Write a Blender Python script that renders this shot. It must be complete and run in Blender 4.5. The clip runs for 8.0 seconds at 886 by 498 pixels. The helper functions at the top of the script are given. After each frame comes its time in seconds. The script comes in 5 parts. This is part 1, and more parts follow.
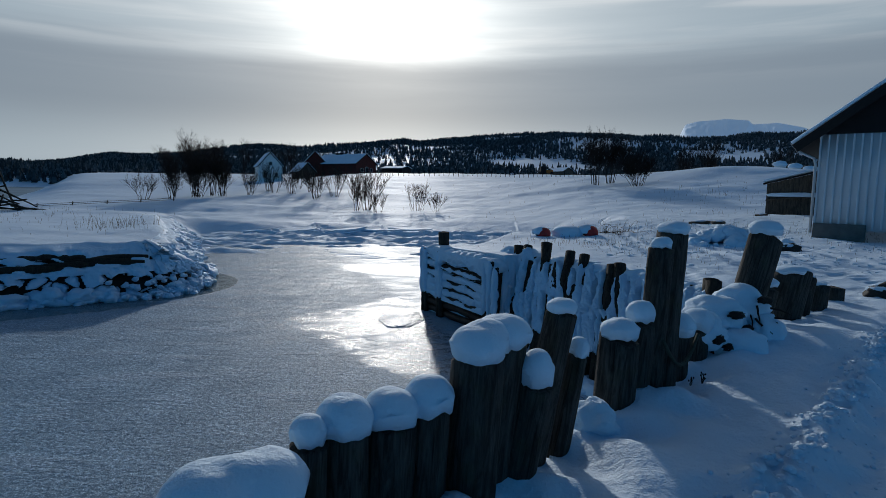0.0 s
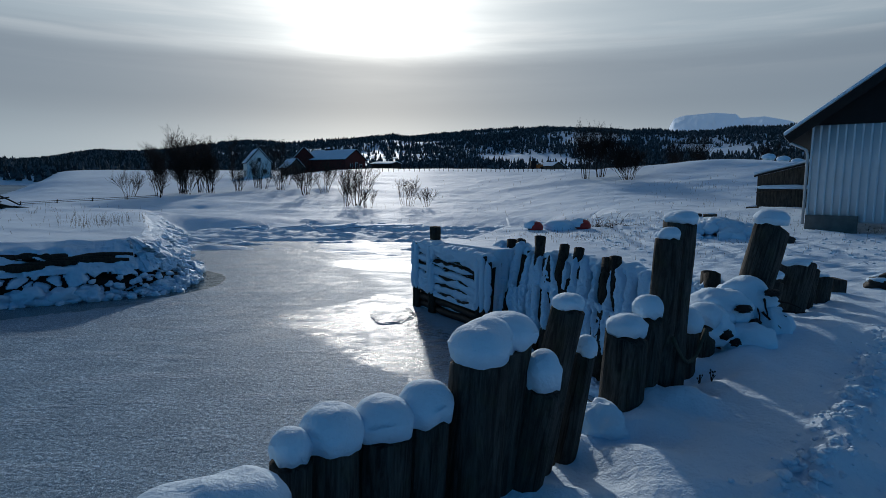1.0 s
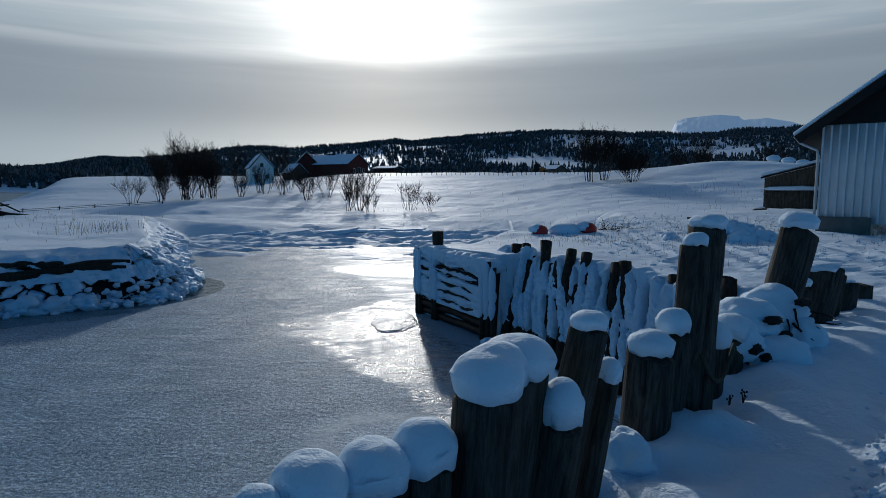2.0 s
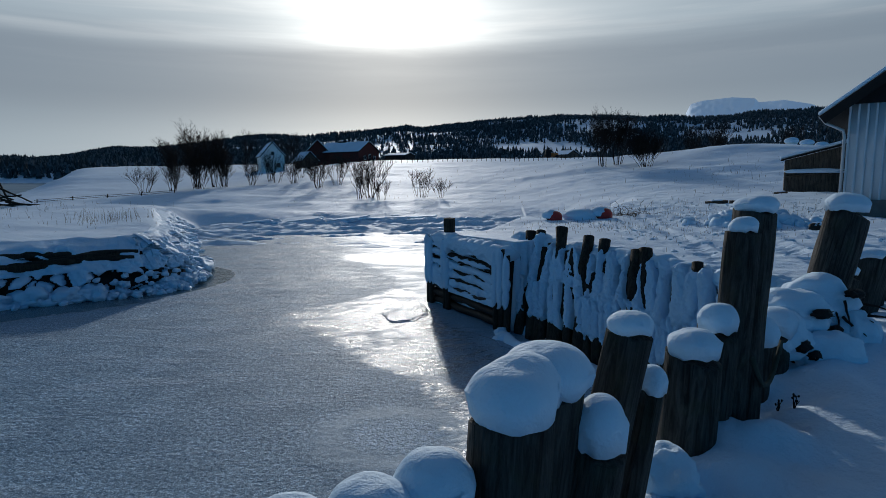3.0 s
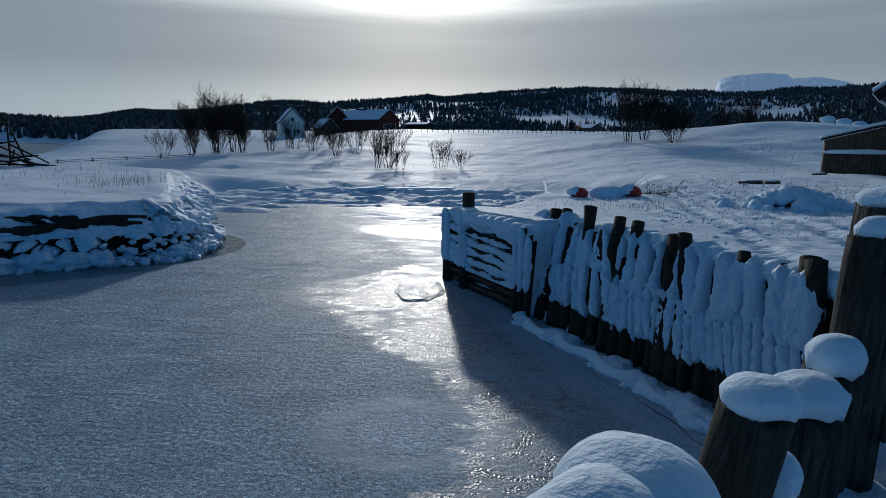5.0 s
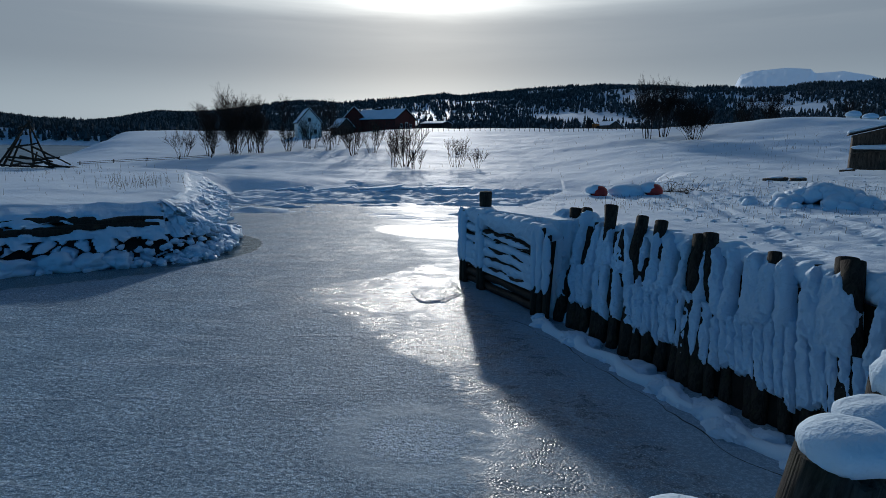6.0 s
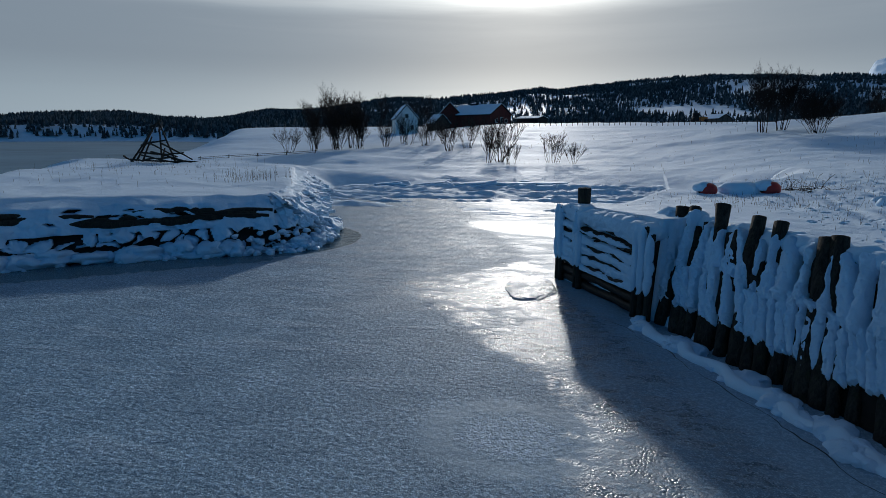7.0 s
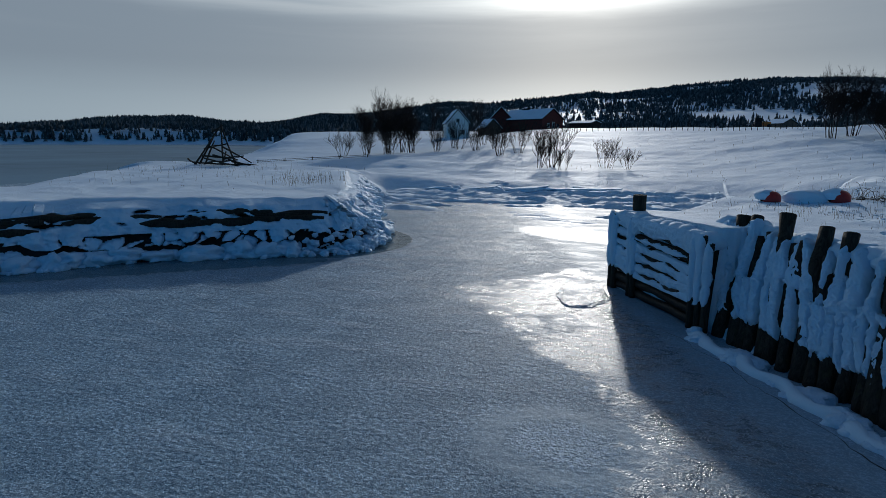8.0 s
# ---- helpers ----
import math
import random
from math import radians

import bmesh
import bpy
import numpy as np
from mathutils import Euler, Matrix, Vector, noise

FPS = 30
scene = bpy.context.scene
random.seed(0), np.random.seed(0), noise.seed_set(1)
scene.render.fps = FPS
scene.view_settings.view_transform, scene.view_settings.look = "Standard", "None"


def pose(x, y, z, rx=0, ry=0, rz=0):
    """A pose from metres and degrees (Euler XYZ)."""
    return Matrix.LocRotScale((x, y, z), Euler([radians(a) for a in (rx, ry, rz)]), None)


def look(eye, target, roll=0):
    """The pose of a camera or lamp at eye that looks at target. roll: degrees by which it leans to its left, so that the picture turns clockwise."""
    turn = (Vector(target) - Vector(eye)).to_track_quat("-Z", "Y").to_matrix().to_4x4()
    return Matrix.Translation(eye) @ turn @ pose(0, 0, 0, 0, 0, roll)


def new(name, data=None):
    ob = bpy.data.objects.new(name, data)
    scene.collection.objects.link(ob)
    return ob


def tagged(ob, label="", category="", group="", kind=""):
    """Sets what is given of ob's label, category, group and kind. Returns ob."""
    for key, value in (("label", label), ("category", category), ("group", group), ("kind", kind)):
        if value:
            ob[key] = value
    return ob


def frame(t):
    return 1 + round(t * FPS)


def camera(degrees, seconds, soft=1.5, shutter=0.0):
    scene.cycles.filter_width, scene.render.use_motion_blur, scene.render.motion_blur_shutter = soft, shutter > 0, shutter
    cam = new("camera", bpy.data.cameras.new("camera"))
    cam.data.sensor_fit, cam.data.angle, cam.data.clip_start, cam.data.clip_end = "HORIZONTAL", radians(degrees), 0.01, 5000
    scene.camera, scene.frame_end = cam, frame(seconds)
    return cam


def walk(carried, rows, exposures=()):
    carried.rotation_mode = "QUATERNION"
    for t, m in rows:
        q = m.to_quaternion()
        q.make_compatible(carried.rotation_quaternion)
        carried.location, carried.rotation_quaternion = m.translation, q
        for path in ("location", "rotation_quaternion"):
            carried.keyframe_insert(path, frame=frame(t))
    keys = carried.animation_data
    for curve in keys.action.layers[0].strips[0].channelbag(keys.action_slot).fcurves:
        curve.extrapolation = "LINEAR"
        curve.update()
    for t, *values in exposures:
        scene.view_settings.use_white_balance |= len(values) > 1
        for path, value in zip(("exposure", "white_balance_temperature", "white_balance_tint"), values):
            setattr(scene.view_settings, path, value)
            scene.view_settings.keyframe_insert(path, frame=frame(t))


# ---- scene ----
cam = camera(76.0, 8.0, soft=0.8)
PATH = [
    (0, (-0.025, -0.3, 3.16), (-0.017, 1.687, 2.936), 0.6),
    (0.5, (-0.042, -0.205, 3.142), (0.018, 1.781, 2.911), 0.5),
    (1, (-0.047, -0.072, 3.119), (-0.006, 1.914, 2.879), 0.2),
    (2.5, (-0.026, 0.442, 3.098), (0.002, 2.43, 2.877), -0.3),
    (3, (-0.028, 0.619, 3.078), (-0.04, 2.6, 2.807), -0.8),
    (3.5, (0.038, 0.825, 3.07), (-0.157, 2.797, 2.801), 0.2),
    (4, (0.052, 0.984, 3.05), (-0.133, 2.947, 2.717), 0.4),
    (4.5, (-0.034, 1.166, 3.079), (-0.105, 3.131, 2.712), 0.7),
    (6, (-0.045, 1.523, 3.07), (-0.177, 3.483, 2.695), 0.2),
    (6.5, (-0.115, 1.563, 3.058), (-0.425, 3.496, 2.647), 0.1),
    (7, (-0.118, 1.528, 3.073), (-0.568, 3.437, 2.682), -0.1),
    (7.5, (-0.12, 1.501, 3.084), (-0.673, 3.385, 2.703), 0.0),
    (8, (-0.159, 1.439, 3.093), (-0.773, 3.305, 2.717), 0.1),
]
walk(cam, [(t, look(eye, target, roll)) for t, eye, target, roll in PATH])

# ---- world, sun and exposure ----
SUN_AZ, SUN_EL = -5.5, 16.3          # degrees from +y towards +x, and above the horizon
SUN_DIR = Vector((math.sin(radians(SUN_AZ)) * math.cos(radians(SUN_EL)),
                  math.cos(radians(SUN_AZ)) * math.cos(radians(SUN_EL)), math.sin(radians(SUN_EL))))


class Nodes:
    """Short hand for building a node tree."""
    def __init__(self, tree):
        self.tree = tree
        tree.nodes.clear()

    def add(self, kind, **values):
        n = self.tree.nodes.new(kind)
        for key, value in values.items():
            if key == "op":
                n.operation = value
            elif key == "blend":
                n.blend_type = value
            elif key == "dtype":
                n.data_type = value
        return n

    def put(self, socket, value):
        if isinstance(value, bpy.types.NodeSocket):
            self.tree.links.new(value, socket)
        elif value is not None:
            socket.default_value = value

    def math(self, op, a, b=None, c=None, clamp=False):
        n = self.add("ShaderNodeMath", op=op)
        n.use_clamp = clamp
        for i, v in enumerate((a, b, c)):
            self.put(n.inputs[i], v)
        return n.outputs[0]

    def mix(self, fac, a, b, blend="MIX"):
        n = self.add("ShaderNodeMix", dtype="RGBA", blend=blend)
        self.put(n.inputs[0], fac)
        for i, v in ((6, a), (7, b)):
            self.put(n.inputs[i], (*v, 1) if isinstance(v, tuple) and len(v) == 3 else v)
        return n.outputs[2]

    def step(self, value, lo, hi, a=0.0, b=1.0):
        n = self.add("ShaderNodeMapRange")
        n.interpolation_type = "SMOOTHSTEP"
        for i, v in enumerate((value, lo, hi, a, b)):
            self.put(n.inputs[i], v)
        return n.outputs[0]

    def noise(self, vec, scale, detail=4.0, rough=0.5, distort=0.0):
        n = self.add("ShaderNodeTexNoise")
        self.put(n.inputs["Vector"], vec)
        for k, v in (("Scale", scale), ("Detail", detail), ("Roughness", rough), ("Distortion", distort)):
            n.inputs[k].default_value = v
        return n.outputs[0]

    def voronoi(self, vec, scale, out="Distance", feature="F1"):
        n = self.add("ShaderNodeTexVoronoi")
        n.feature = feature
        self.put(n.inputs["Vector"], vec)
        n.inputs["Scale"].default_value = scale
        return n.outputs[out]

    def mapped(self, vec, scale=(1, 1, 1), rot=(0, 0, 0), loc=(0, 0, 0)):
        n = self.add("ShaderNodeMapping")
        self.put(n.inputs[0], vec)
        n.inputs[1].default_value, n.inputs[2].default_value, n.inputs[3].default_value = loc, rot, scale
        return n.outputs[0]

    def bump(self, height, strength, distance, normal=None):
        n = self.add("ShaderNodeBump")
        n.inputs["Strength"].default_value, n.inputs["Distance"].default_value = strength, distance
        self.put(n.inputs["Height"], height)
        self.put(n.inputs["Normal"], normal)
        return n.outputs[0]


world = bpy.data.worlds.new("world")
world.use_nodes = True
scene.world = world
W = Nodes(world.node_tree)
sky = W.add("ShaderNodeTexSky")
sky.sky_type, sky.sun_disc = "NISHITA", False
sky.sun_elevation, sky.sun_rotation = radians(SUN_EL), radians(SUN_AZ)
sky.air_density, sky.dust_density = 1.0, 1.5
way = W.add("ShaderNodeTexCoord").outputs["Generated"]
sep = W.add("ShaderNodeSeparateXYZ")
W.put(sep.inputs[0], way)
up = sep.outputs[2]
dot = W.add("ShaderNodeVectorMath", op="DOT_PRODUCT")
W.put(dot.inputs[0], way)
dot.inputs[1].default_value = SUN_DIR
near = W.math("MAXIMUM", dot.outputs["Value"], 0.0)
# thin layered cloud: long level streaks, more open higher up
streak = W.noise(W.mapped(way, (1.1, 1.1, 16.0)), 1.6, 6.0, 0.55, 0.3)
wisps = W.noise(W.mapped(way, (1.6, 1.6, 22.0), rot=(0.05, 0.04, 0)), 1.8, 5.0, 0.5, 0.4)
level = W.math("ADD", up, W.math("MULTIPLY", W.math("SUBTRACT", streak, 0.5), 0.034))
bank = W.math("MULTIPLY", W.step(level, 0.035, 0.13), W.step(level, 0.232, 0.188))
glow_wide = W.math("POWER", near, 6.0)
glow_mid = W.math("POWER", near, 28.0)
glow_core = W.math("POWER", near, 110.0)
cloud = W.mix(W.step(up, 0.28, 0.72), (0.285, 0.370, 0.445), (0.005, 0.042, 0.112))
cloud = W.mix(W.math("MULTIPLY", bank, 0.6), cloud, (0.165, 0.205, 0.265))
cloud = W.mix(W.math("MULTIPLY", W.step(wisps, 0.45, 0.75), W.math("MULTIPLY", W.step(up, 0.14, 0.28), 0.6)), cloud, (0.56, 0.60, 0.64))
# away from the sun the veil thins out to plain blue
cloud = W.mix(W.step(dot.outputs["Value"], -0.1, 0.55), W.mix(W.step(up, 0.05, 0.55), (0.034, 0.285, 0.60), (0.004, 0.044, 0.120)), cloud)
light = W.math("ADD", W.math("MULTIPLY", glow_wide, 0.21), W.math("ADD", W.math("MULTIPLY", glow_mid, 0.46), W.math("MULTIPLY", glow_core, 0.75)))
veil = W.math("SUBTRACT", 1.0, W.math("MULTIPLY", bank, 0.74))
light = W.math("MULTIPLY", W.math("MULTIPLY", light, veil), W.step(streak, 0.15, 0.75, 0.75, 1.2))
shine = W.mix(1.0, (1.0, 0.985, 0.925), light, "MULTIPLY")
cloud = W.mix(1.0, cloud, shine, "ADD")
clear = W.mix(1.0, sky.outputs[0], (0.03, 0.03, 0.03), "MULTIPLY")
both = W.mix(0.90, clear, cloud)
back = W.add("ShaderNodeBackground")
W.put(back.inputs[0], both)
back.inputs[1].default_value = 1.0
W.put(W.add("ShaderNodeOutputWorld").inputs[0], back.outputs[0])

lamp = bpy.data.lights.new("sun", "SUN")
lamp.energy, lamp.angle, lamp.color = 1.7, radians(2.0), (1.0, 0.985, 0.96)
sun = new("sun", lamp)
sun.matrix_world = look(SUN_DIR * 500, (0, 0, 0))
scene.view_settings.exposure = 0.0


# ---- materials ----
def material(name):
    m = bpy.data.materials.new(name)
    m.use_nodes = True
    n = Nodes(m.node_tree)
    bsdf = n.add("ShaderNodeBsdfPrincipled")
    n.put(n.add("ShaderNodeOutputMaterial").inputs[0], bsdf.outputs[0])
    co = n.add("ShaderNodeTexCoord").outputs["Object"]
    return m, n, bsdf.inputs, co


def snow_material(name, base, coarse, fine, rough=0.65):
    m, n, s, co = material(name)
    big = n.noise(co, 0.7, 5.0, 0.55)
    grain = n.noise(co, 9.0, 5.0, 0.6)
    dust = n.noise(co, 120.0, 2.0, 0.5)
    n.put(s["Base Color"], n.mix(n.step(big, 0.3, 0.7), tuple(c * 0.93 for c in base), base))
    s["Roughness"].default_value = rough
    s["Specular IOR Level"].default_value = 0.12
    b = n.bump(big, coarse, 0.25)
    b = n.bump(grain, fine, 0.03, b)
    b = n.bump(n.noise(co, 34.0, 4.0, 0.6), fine, 0.014, b)
    n.put(s["Normal"], n.bump(dust, fine, 0.004, b))
    return m


def wood_material(name, dark, pale, scale, green=0.0):
    """Weathered timber with the grain along the object's z."""
    m, n, s, co = material(name)
    vary = n.add("ShaderNodeObjectInfo").outputs["Random"]
    shift = n.add("ShaderNodeVectorMath", op="ADD")
    n.put(shift.inputs[0], co)
    comb = n.add("ShaderNodeCombineXYZ")
    n.put(comb.inputs[2], n.math("MULTIPLY", vary, 40.0))
    n.put(shift.inputs[1], comb.outputs[0])
    v = shift.outputs[0]
    grain = n.noise(n.mapped(v, (1, 1, 0.10)), scale, 8.0, 0.72, 1.2)
    crack = n.noise(n.mapped(v, (1, 1, 0.035)), scale * 2.4, 3.0, 0.5, 0.2)
    patch = n.noise(n.mapped(v, (1, 1, 0.45)), 6.0, 6.0, 0.7, 0.5)
    col = n.mix(n.step(grain, 0.32, 0.68), dark, pale)
    col = n.mix(n.math("MULTIPLY", n.step(patch, 0.45, 0.7), 0.55), col, tuple(c * 0.45 for c in dark))
    if green:
        col = n.mix(n.math("MULTIPLY", n.step(n.noise(v, 9.0, 3.0), 0.52, 0.72), green), col, (0.045, 0.05, 0.02))
    col = n.mix(n.math("MULTIPLY", n.step(crack, 0.62, 0.72), 0.85), col, (0.008, 0.007, 0.006))
    n.put(s["Base Color"], col)
    s["Roughness"].default_value = 0.88
    s["Specular IOR Level"].default_value = 0.2
    b = n.bump(grain, 0.5, 0.012)
    n.put(s["Normal"], n.bump(crack, 0.6, 0.02, b))
    return m


def plain_material(name, colour, rough=0.7, vary=0.25, scale=6.0, bump=0.15, metal=0.0, spec=0.3):
    m, n, s, co = material(name)
    big = n.noise(co, scale, 5.0, 0.6)
    fine = n.noise(co, scale * 14, 3.0, 0.5)
    col = n.mix(n.step(big, 0.3, 0.7), tuple(c * (1 - vary) for c in colour), colour)
    n.put(s["Base Color"], n.mix(n.math("MULTIPLY", n.step(fine, 0.5, 0.8), vary), col, tuple(c * 0.6 for c in colour)))
    s["Roughness"].default_value, s["Metallic"].default_value, s["Specular IOR Level"].default_value = rough, metal, spec
    n.put(s["Normal"], n.bump(fine, bump, 0.01))
    return m


def ice_material():
    """Frosted ice, with a wetter pebbled tongue along the piled bank and a polished pool beyond it."""
    m, n, s, co = material("creek_ice")
    xyz = n.add("ShaderNodeSeparateXYZ")
    n.put(xyz.inputs[0], co)
    x, y = xyz.outputs[0], xyz.outputs[1]

    def centred(value, amount):
        return n.math("MULTIPLY", n.math("SUBTRACT", value, 0.5), amount)

    def oval(cx, cy, ax, ay, turn=0.0):
        """Distance from a place in the oval's own half-widths."""
        dx, dy = n.math("SUBTRACT", x, cx), n.math("SUBTRACT", y, cy)
        u = n.math("ADD", n.math("MULTIPLY", dx, math.cos(turn) / ax), n.math("MULTIPLY", dy, math.sin(turn) / ax))
        v = n.math("SUBTRACT", n.math("MULTIPLY", dy, math.cos(turn) / ay), n.math("MULTIPLY", dx, math.sin(turn) / ay))
        return n.math("SQRT", n.math("ADD", n.math("MULTIPLY", u, u), n.math("MULTIPLY", v, v)))

    wob = n.noise(co, 0.55, 6.0, 0.62, 0.8)
    fine = n.noise(co, 3.2, 5.0, 0.65, 0.5)
    flake = n.noise(n.mapped(co, (0.7, 1.0, 1.0)), 7.0, 4.0, 0.6, 0.4)
    # open edge of the wet tongue: swings out towards the creek's middle and back to the crib
    shore = n.add("ShaderNodeValToRGB")
    edge_run = [(3.0, -1.6), (5.0, -0.9), (6.6, 0.0), (7.5, -0.05), (8.5, -0.35), (9.5, -1.35), (10.5, -1.95), (11.3, -2.6),
                (12.0, -3.5), (12.8, -3.7), (14.2, -2.3), (15.6, -1.2), (17.4, -0.3), (19.0, 0.4), (22.0, 2.0)]
    while len(shore.color_ramp.elements) < len(edge_run):
        shore.color_ramp.elements.new(0.5)
    for stop, (ey, ex) in zip(shore.color_ramp.elements, edge_run):
        stop.position = ey / 25.0
        stop.color = ((ex + 5.0) / 10.0,) * 3 + (1,)
    n.put(shore.inputs[0], n.math("DIVIDE", y, 25.0))
    shore_x = n.math("SUBTRACT", n.math("MULTIPLY", shore.outputs[0], 10.0), 5.0)
    edge = n.math("SUBTRACT", x, shore_x)
    edge = n.math("ADD", edge, n.math("ADD", centred(wob, 0.7), n.math("ADD", centred(fine, 1.3), centred(flake, 0.9))))
    wet = n.step(edge, -0.10, 0.30)
    # frosty islands thin the wet film towards its open edge
    isle = n.noise(n.mapped(co, (0.55, 1.0, 1.0), rot=(0, 0, -0.5)), 1.5, 6.0, 0.65, 0.5)
    wet = n.math("MULTIPLY", wet, n.math("MAXIMUM", n.step(isle, 0.42, 0.56, 0.25, 1.0), n.step(edge, 1.1, 2.2)))
    crumb = n.noise(n.mapped(co, (0.6, 1.0, 1.0), rot=(0, 0, -0.35)), 6.5, 5.0, 0.7, 0.6)
    wet = n.math("MULTIPLY", wet, n.step(crumb, 0.42, 0.55, 0.38, 1.0))
    # smooth matt ice along the foot of the piles
    lee = n.math("SUBTRACT", x, n.math("ADD", 0.55, n.math("MULTIPLY", n.math("SUBTRACT", 10.5, y), 0.36)))
    lee = n.step(n.math("ADD", lee, centred(fine, 1.2)), -0.25, 0.45)
    ring = n.math("ADD", oval(-1.9, 20.7, 2.5, 1.25, -0.48), n.math("ADD", centred(wob, 0.9), centred(fine, 0.7)))
    pool = n.math("MULTIPLY", n.step(ring, 1.10, 0.70), n.step(fine, 0.30, 0.58, 0.30, 0.75))
    wet = n.math("MAXIMUM", n.math("MULTIPLY", wet, n.math("SUBTRACT", 1.0, n.math("MULTIPLY", lee, 0.75))), pool)
    # glazed patches between the frost farther up the creek
    patch = n.noise(n.mapped(co, (0.45, 1.0, 1.0), rot=(0, 0, -0.3)), 1.3, 8.0, 0.7, 0.9)
    glaze = n.math("MULTIPLY", n.step(patch, 0.46, 0.60), n.step(y, 8.0, 14.0))
    wet = n.math("MAXIMUM", wet, n.math("MULTIPLY", glaze, 0.22))
    # old breathing hole: a frosty disc in a smooth darker ring; clear thin ice round the point of the bank
    hole = n.math("ADD", oval(-0.66, 6.98, 0.62, 0.50), n.math("ADD", centred(fine, 0.5), centred(flake, 0.45)))
    disc = n.step(hole, 1.05, 0.62)
    halo = n.math("MULTIPLY", n.step(hole, 2.0, 1.35), n.step(hole, 0.7, 1.15))
    rim = n.math("MULTIPLY", n.step(n.math("ADD", oval(-9.6, 16.9, 3.15, 3.0), centred(fine, 0.10)), 1.03, 0.99), n.step(y, 13.4, 14.6))
    strip = n.math("ADD", n.math("MULTIPLY", n.math("ADD", x, 8.4), 0.60), n.math("MULTIPLY", n.math("SUBTRACT", y, 15.0), -0.80))
    strip = n.math("MULTIPLY", n.step(n.math("ADD", strip, centred(fine, 0.7)), 1.5, 1.15), n.step(x, -7.0, -7.8))
    rim = n.math("MAXIMUM", rim, n.math("MULTIPLY", strip, n.step(y, 15.5, 14.0)))
    smooth_ice = n.math("MAXIMUM", n.math("MAXIMUM", n.math("MULTIPLY", halo, 0.8), rim), n.math("MULTIPLY", lee, 0.7))
    frost = n.noise(co, 1.1, 7.0, 0.72, 0.4)
    grain = n.noise(co, 58.0, 3.0, 0.65)
    smear = n.noise(n.mapped(co, (0.30, 1.0, 1.0), rot=(0, 0, 0.25)), 1.6, 6.0, 0.65, 0.6)
    col = n.mix(n.step(frost, 0.35, 0.68), (0.145, 0.27, 0.385), (0.32, 0.50, 0.655))
    col = n.mix(n.math("MULTIPLY", n.step(smear, 0.52, 0.66), 0.5), col, (0.43, 0.55, 0.67))
    col = n.mix(n.math("MULTIPLY", n.step(grain, 0.47, 0.58), 0.75), col, (0.52, 0.69, 0.85))
    speck = n.noise(n.mapped(co, (0.8, 1.0, 1.0)), 22.0, 6.0, 0.78, 0.3)
    col = n.mix(n.math("MULTIPLY", n.step(speck, 0.56, 0.47), 0.65), col, (0.075, 0.135, 0.195))
    pebble = n.math("MULTIPLY", n.math("POWER", n.voronoi(co, 36.0), 1.5), -1.0)
    # Tops painted pale and hollows dark, so the pebbling shows even in shade.
    bead = n.mix(n.step(pebble, -0.30, -0.04), (0.075, 0.11, 0.145), (0.42, 0.50, 0.57))
    col = n.mix(n.math("MULTIPLY", wet, 0.85), col, n.mix(n.math("MULTIPLY", pool, 0.8), bead, (0.13, 0.17, 0.21)))
    col = n.mix(n.math("MULTIPLY", smooth_ice, 0.6), col, (0.27, 0.39, 0.49))
    col = n.mix(n.math("MULTIPLY", rim, 0.8), col, (0.045, 0.085, 0.10))
    col = n.mix(n.math("MULTIPLY", disc, n.step(speck, 0.40, 0.56, 0.15, 0.8)), col, (0.55, 0.70, 0.84))
    n.put(s["Base Color"], col)
    gloss = n.math("MAXIMUM", n.math("MULTIPLY", wet, 0.37), n.math("MULTIPLY", rim, 0.42))
    n.put(s["Roughness"], n.math("SUBTRACT", 0.58, gloss))
    s["IOR"].default_value = 1.31
    n.put(s["Specular IOR Level"], n.math("ADD", 0.18, n.math("SUBTRACT", n.math("MULTIPLY", wet, 0.62), n.math("MULTIPLY", pool, 0.55))))
    rime = n.noise(co, 55.0, 4.0, 0.65)
    crust = n.noise(co, 14.0, 4.0, 0.6)
    swell = n.noise(n.mapped(co, (0.5, 1.0, 1.0)), 2.2, 5.0, 0.55)
    rough = n.math("MAXIMUM", n.math("SUBTRACT", wet, n.math("MULTIPLY", pool, 0.7)), n.math("MULTIPLY", disc, 0.7))
    dry = n.math("MULTIPLY", n.math("SUBTRACT", 1.0, wet), n.math("SUBTRACT", 1.0, n.math("MULTIPLY", smooth_ice, 0.85)))
    b = n.bump(swell, 0.35, 0.06)
    b = n.bump(n.math("MULTIPLY", n.math("ADD", n.noise(n.mapped(co, (0.6, 1.0, 1.0), rot=(0, 0, 0.2)), 6.0, 5.0, 0.7, 0.5), -0.5), dry), 0.8, 0.035, b)
    b = n.bump(n.math("MULTIPLY", n.step(smear, 0.50, 0.70), dry), 0.4, 0.03, b)
    b = n.bump(n.math("MULTIPLY", n.math("SUBTRACT", crust, 0.5), dry), 1.0, 0.022, b)
    b = n.bump(n.math("MULTIPLY", n.math("SUBTRACT", rime, 0.5), dry), 1.0, 0.013, b)
    b = n.bump(n.math("MULTIPLY", n.noise(co, 15.0, 4.0, 0.65), rough), 1.0, 0.012, b)
    n.put(s["Normal"], n.bump(n.math("MULTIPLY", pebble, rough), 1.0, 0.010, b))
    return m


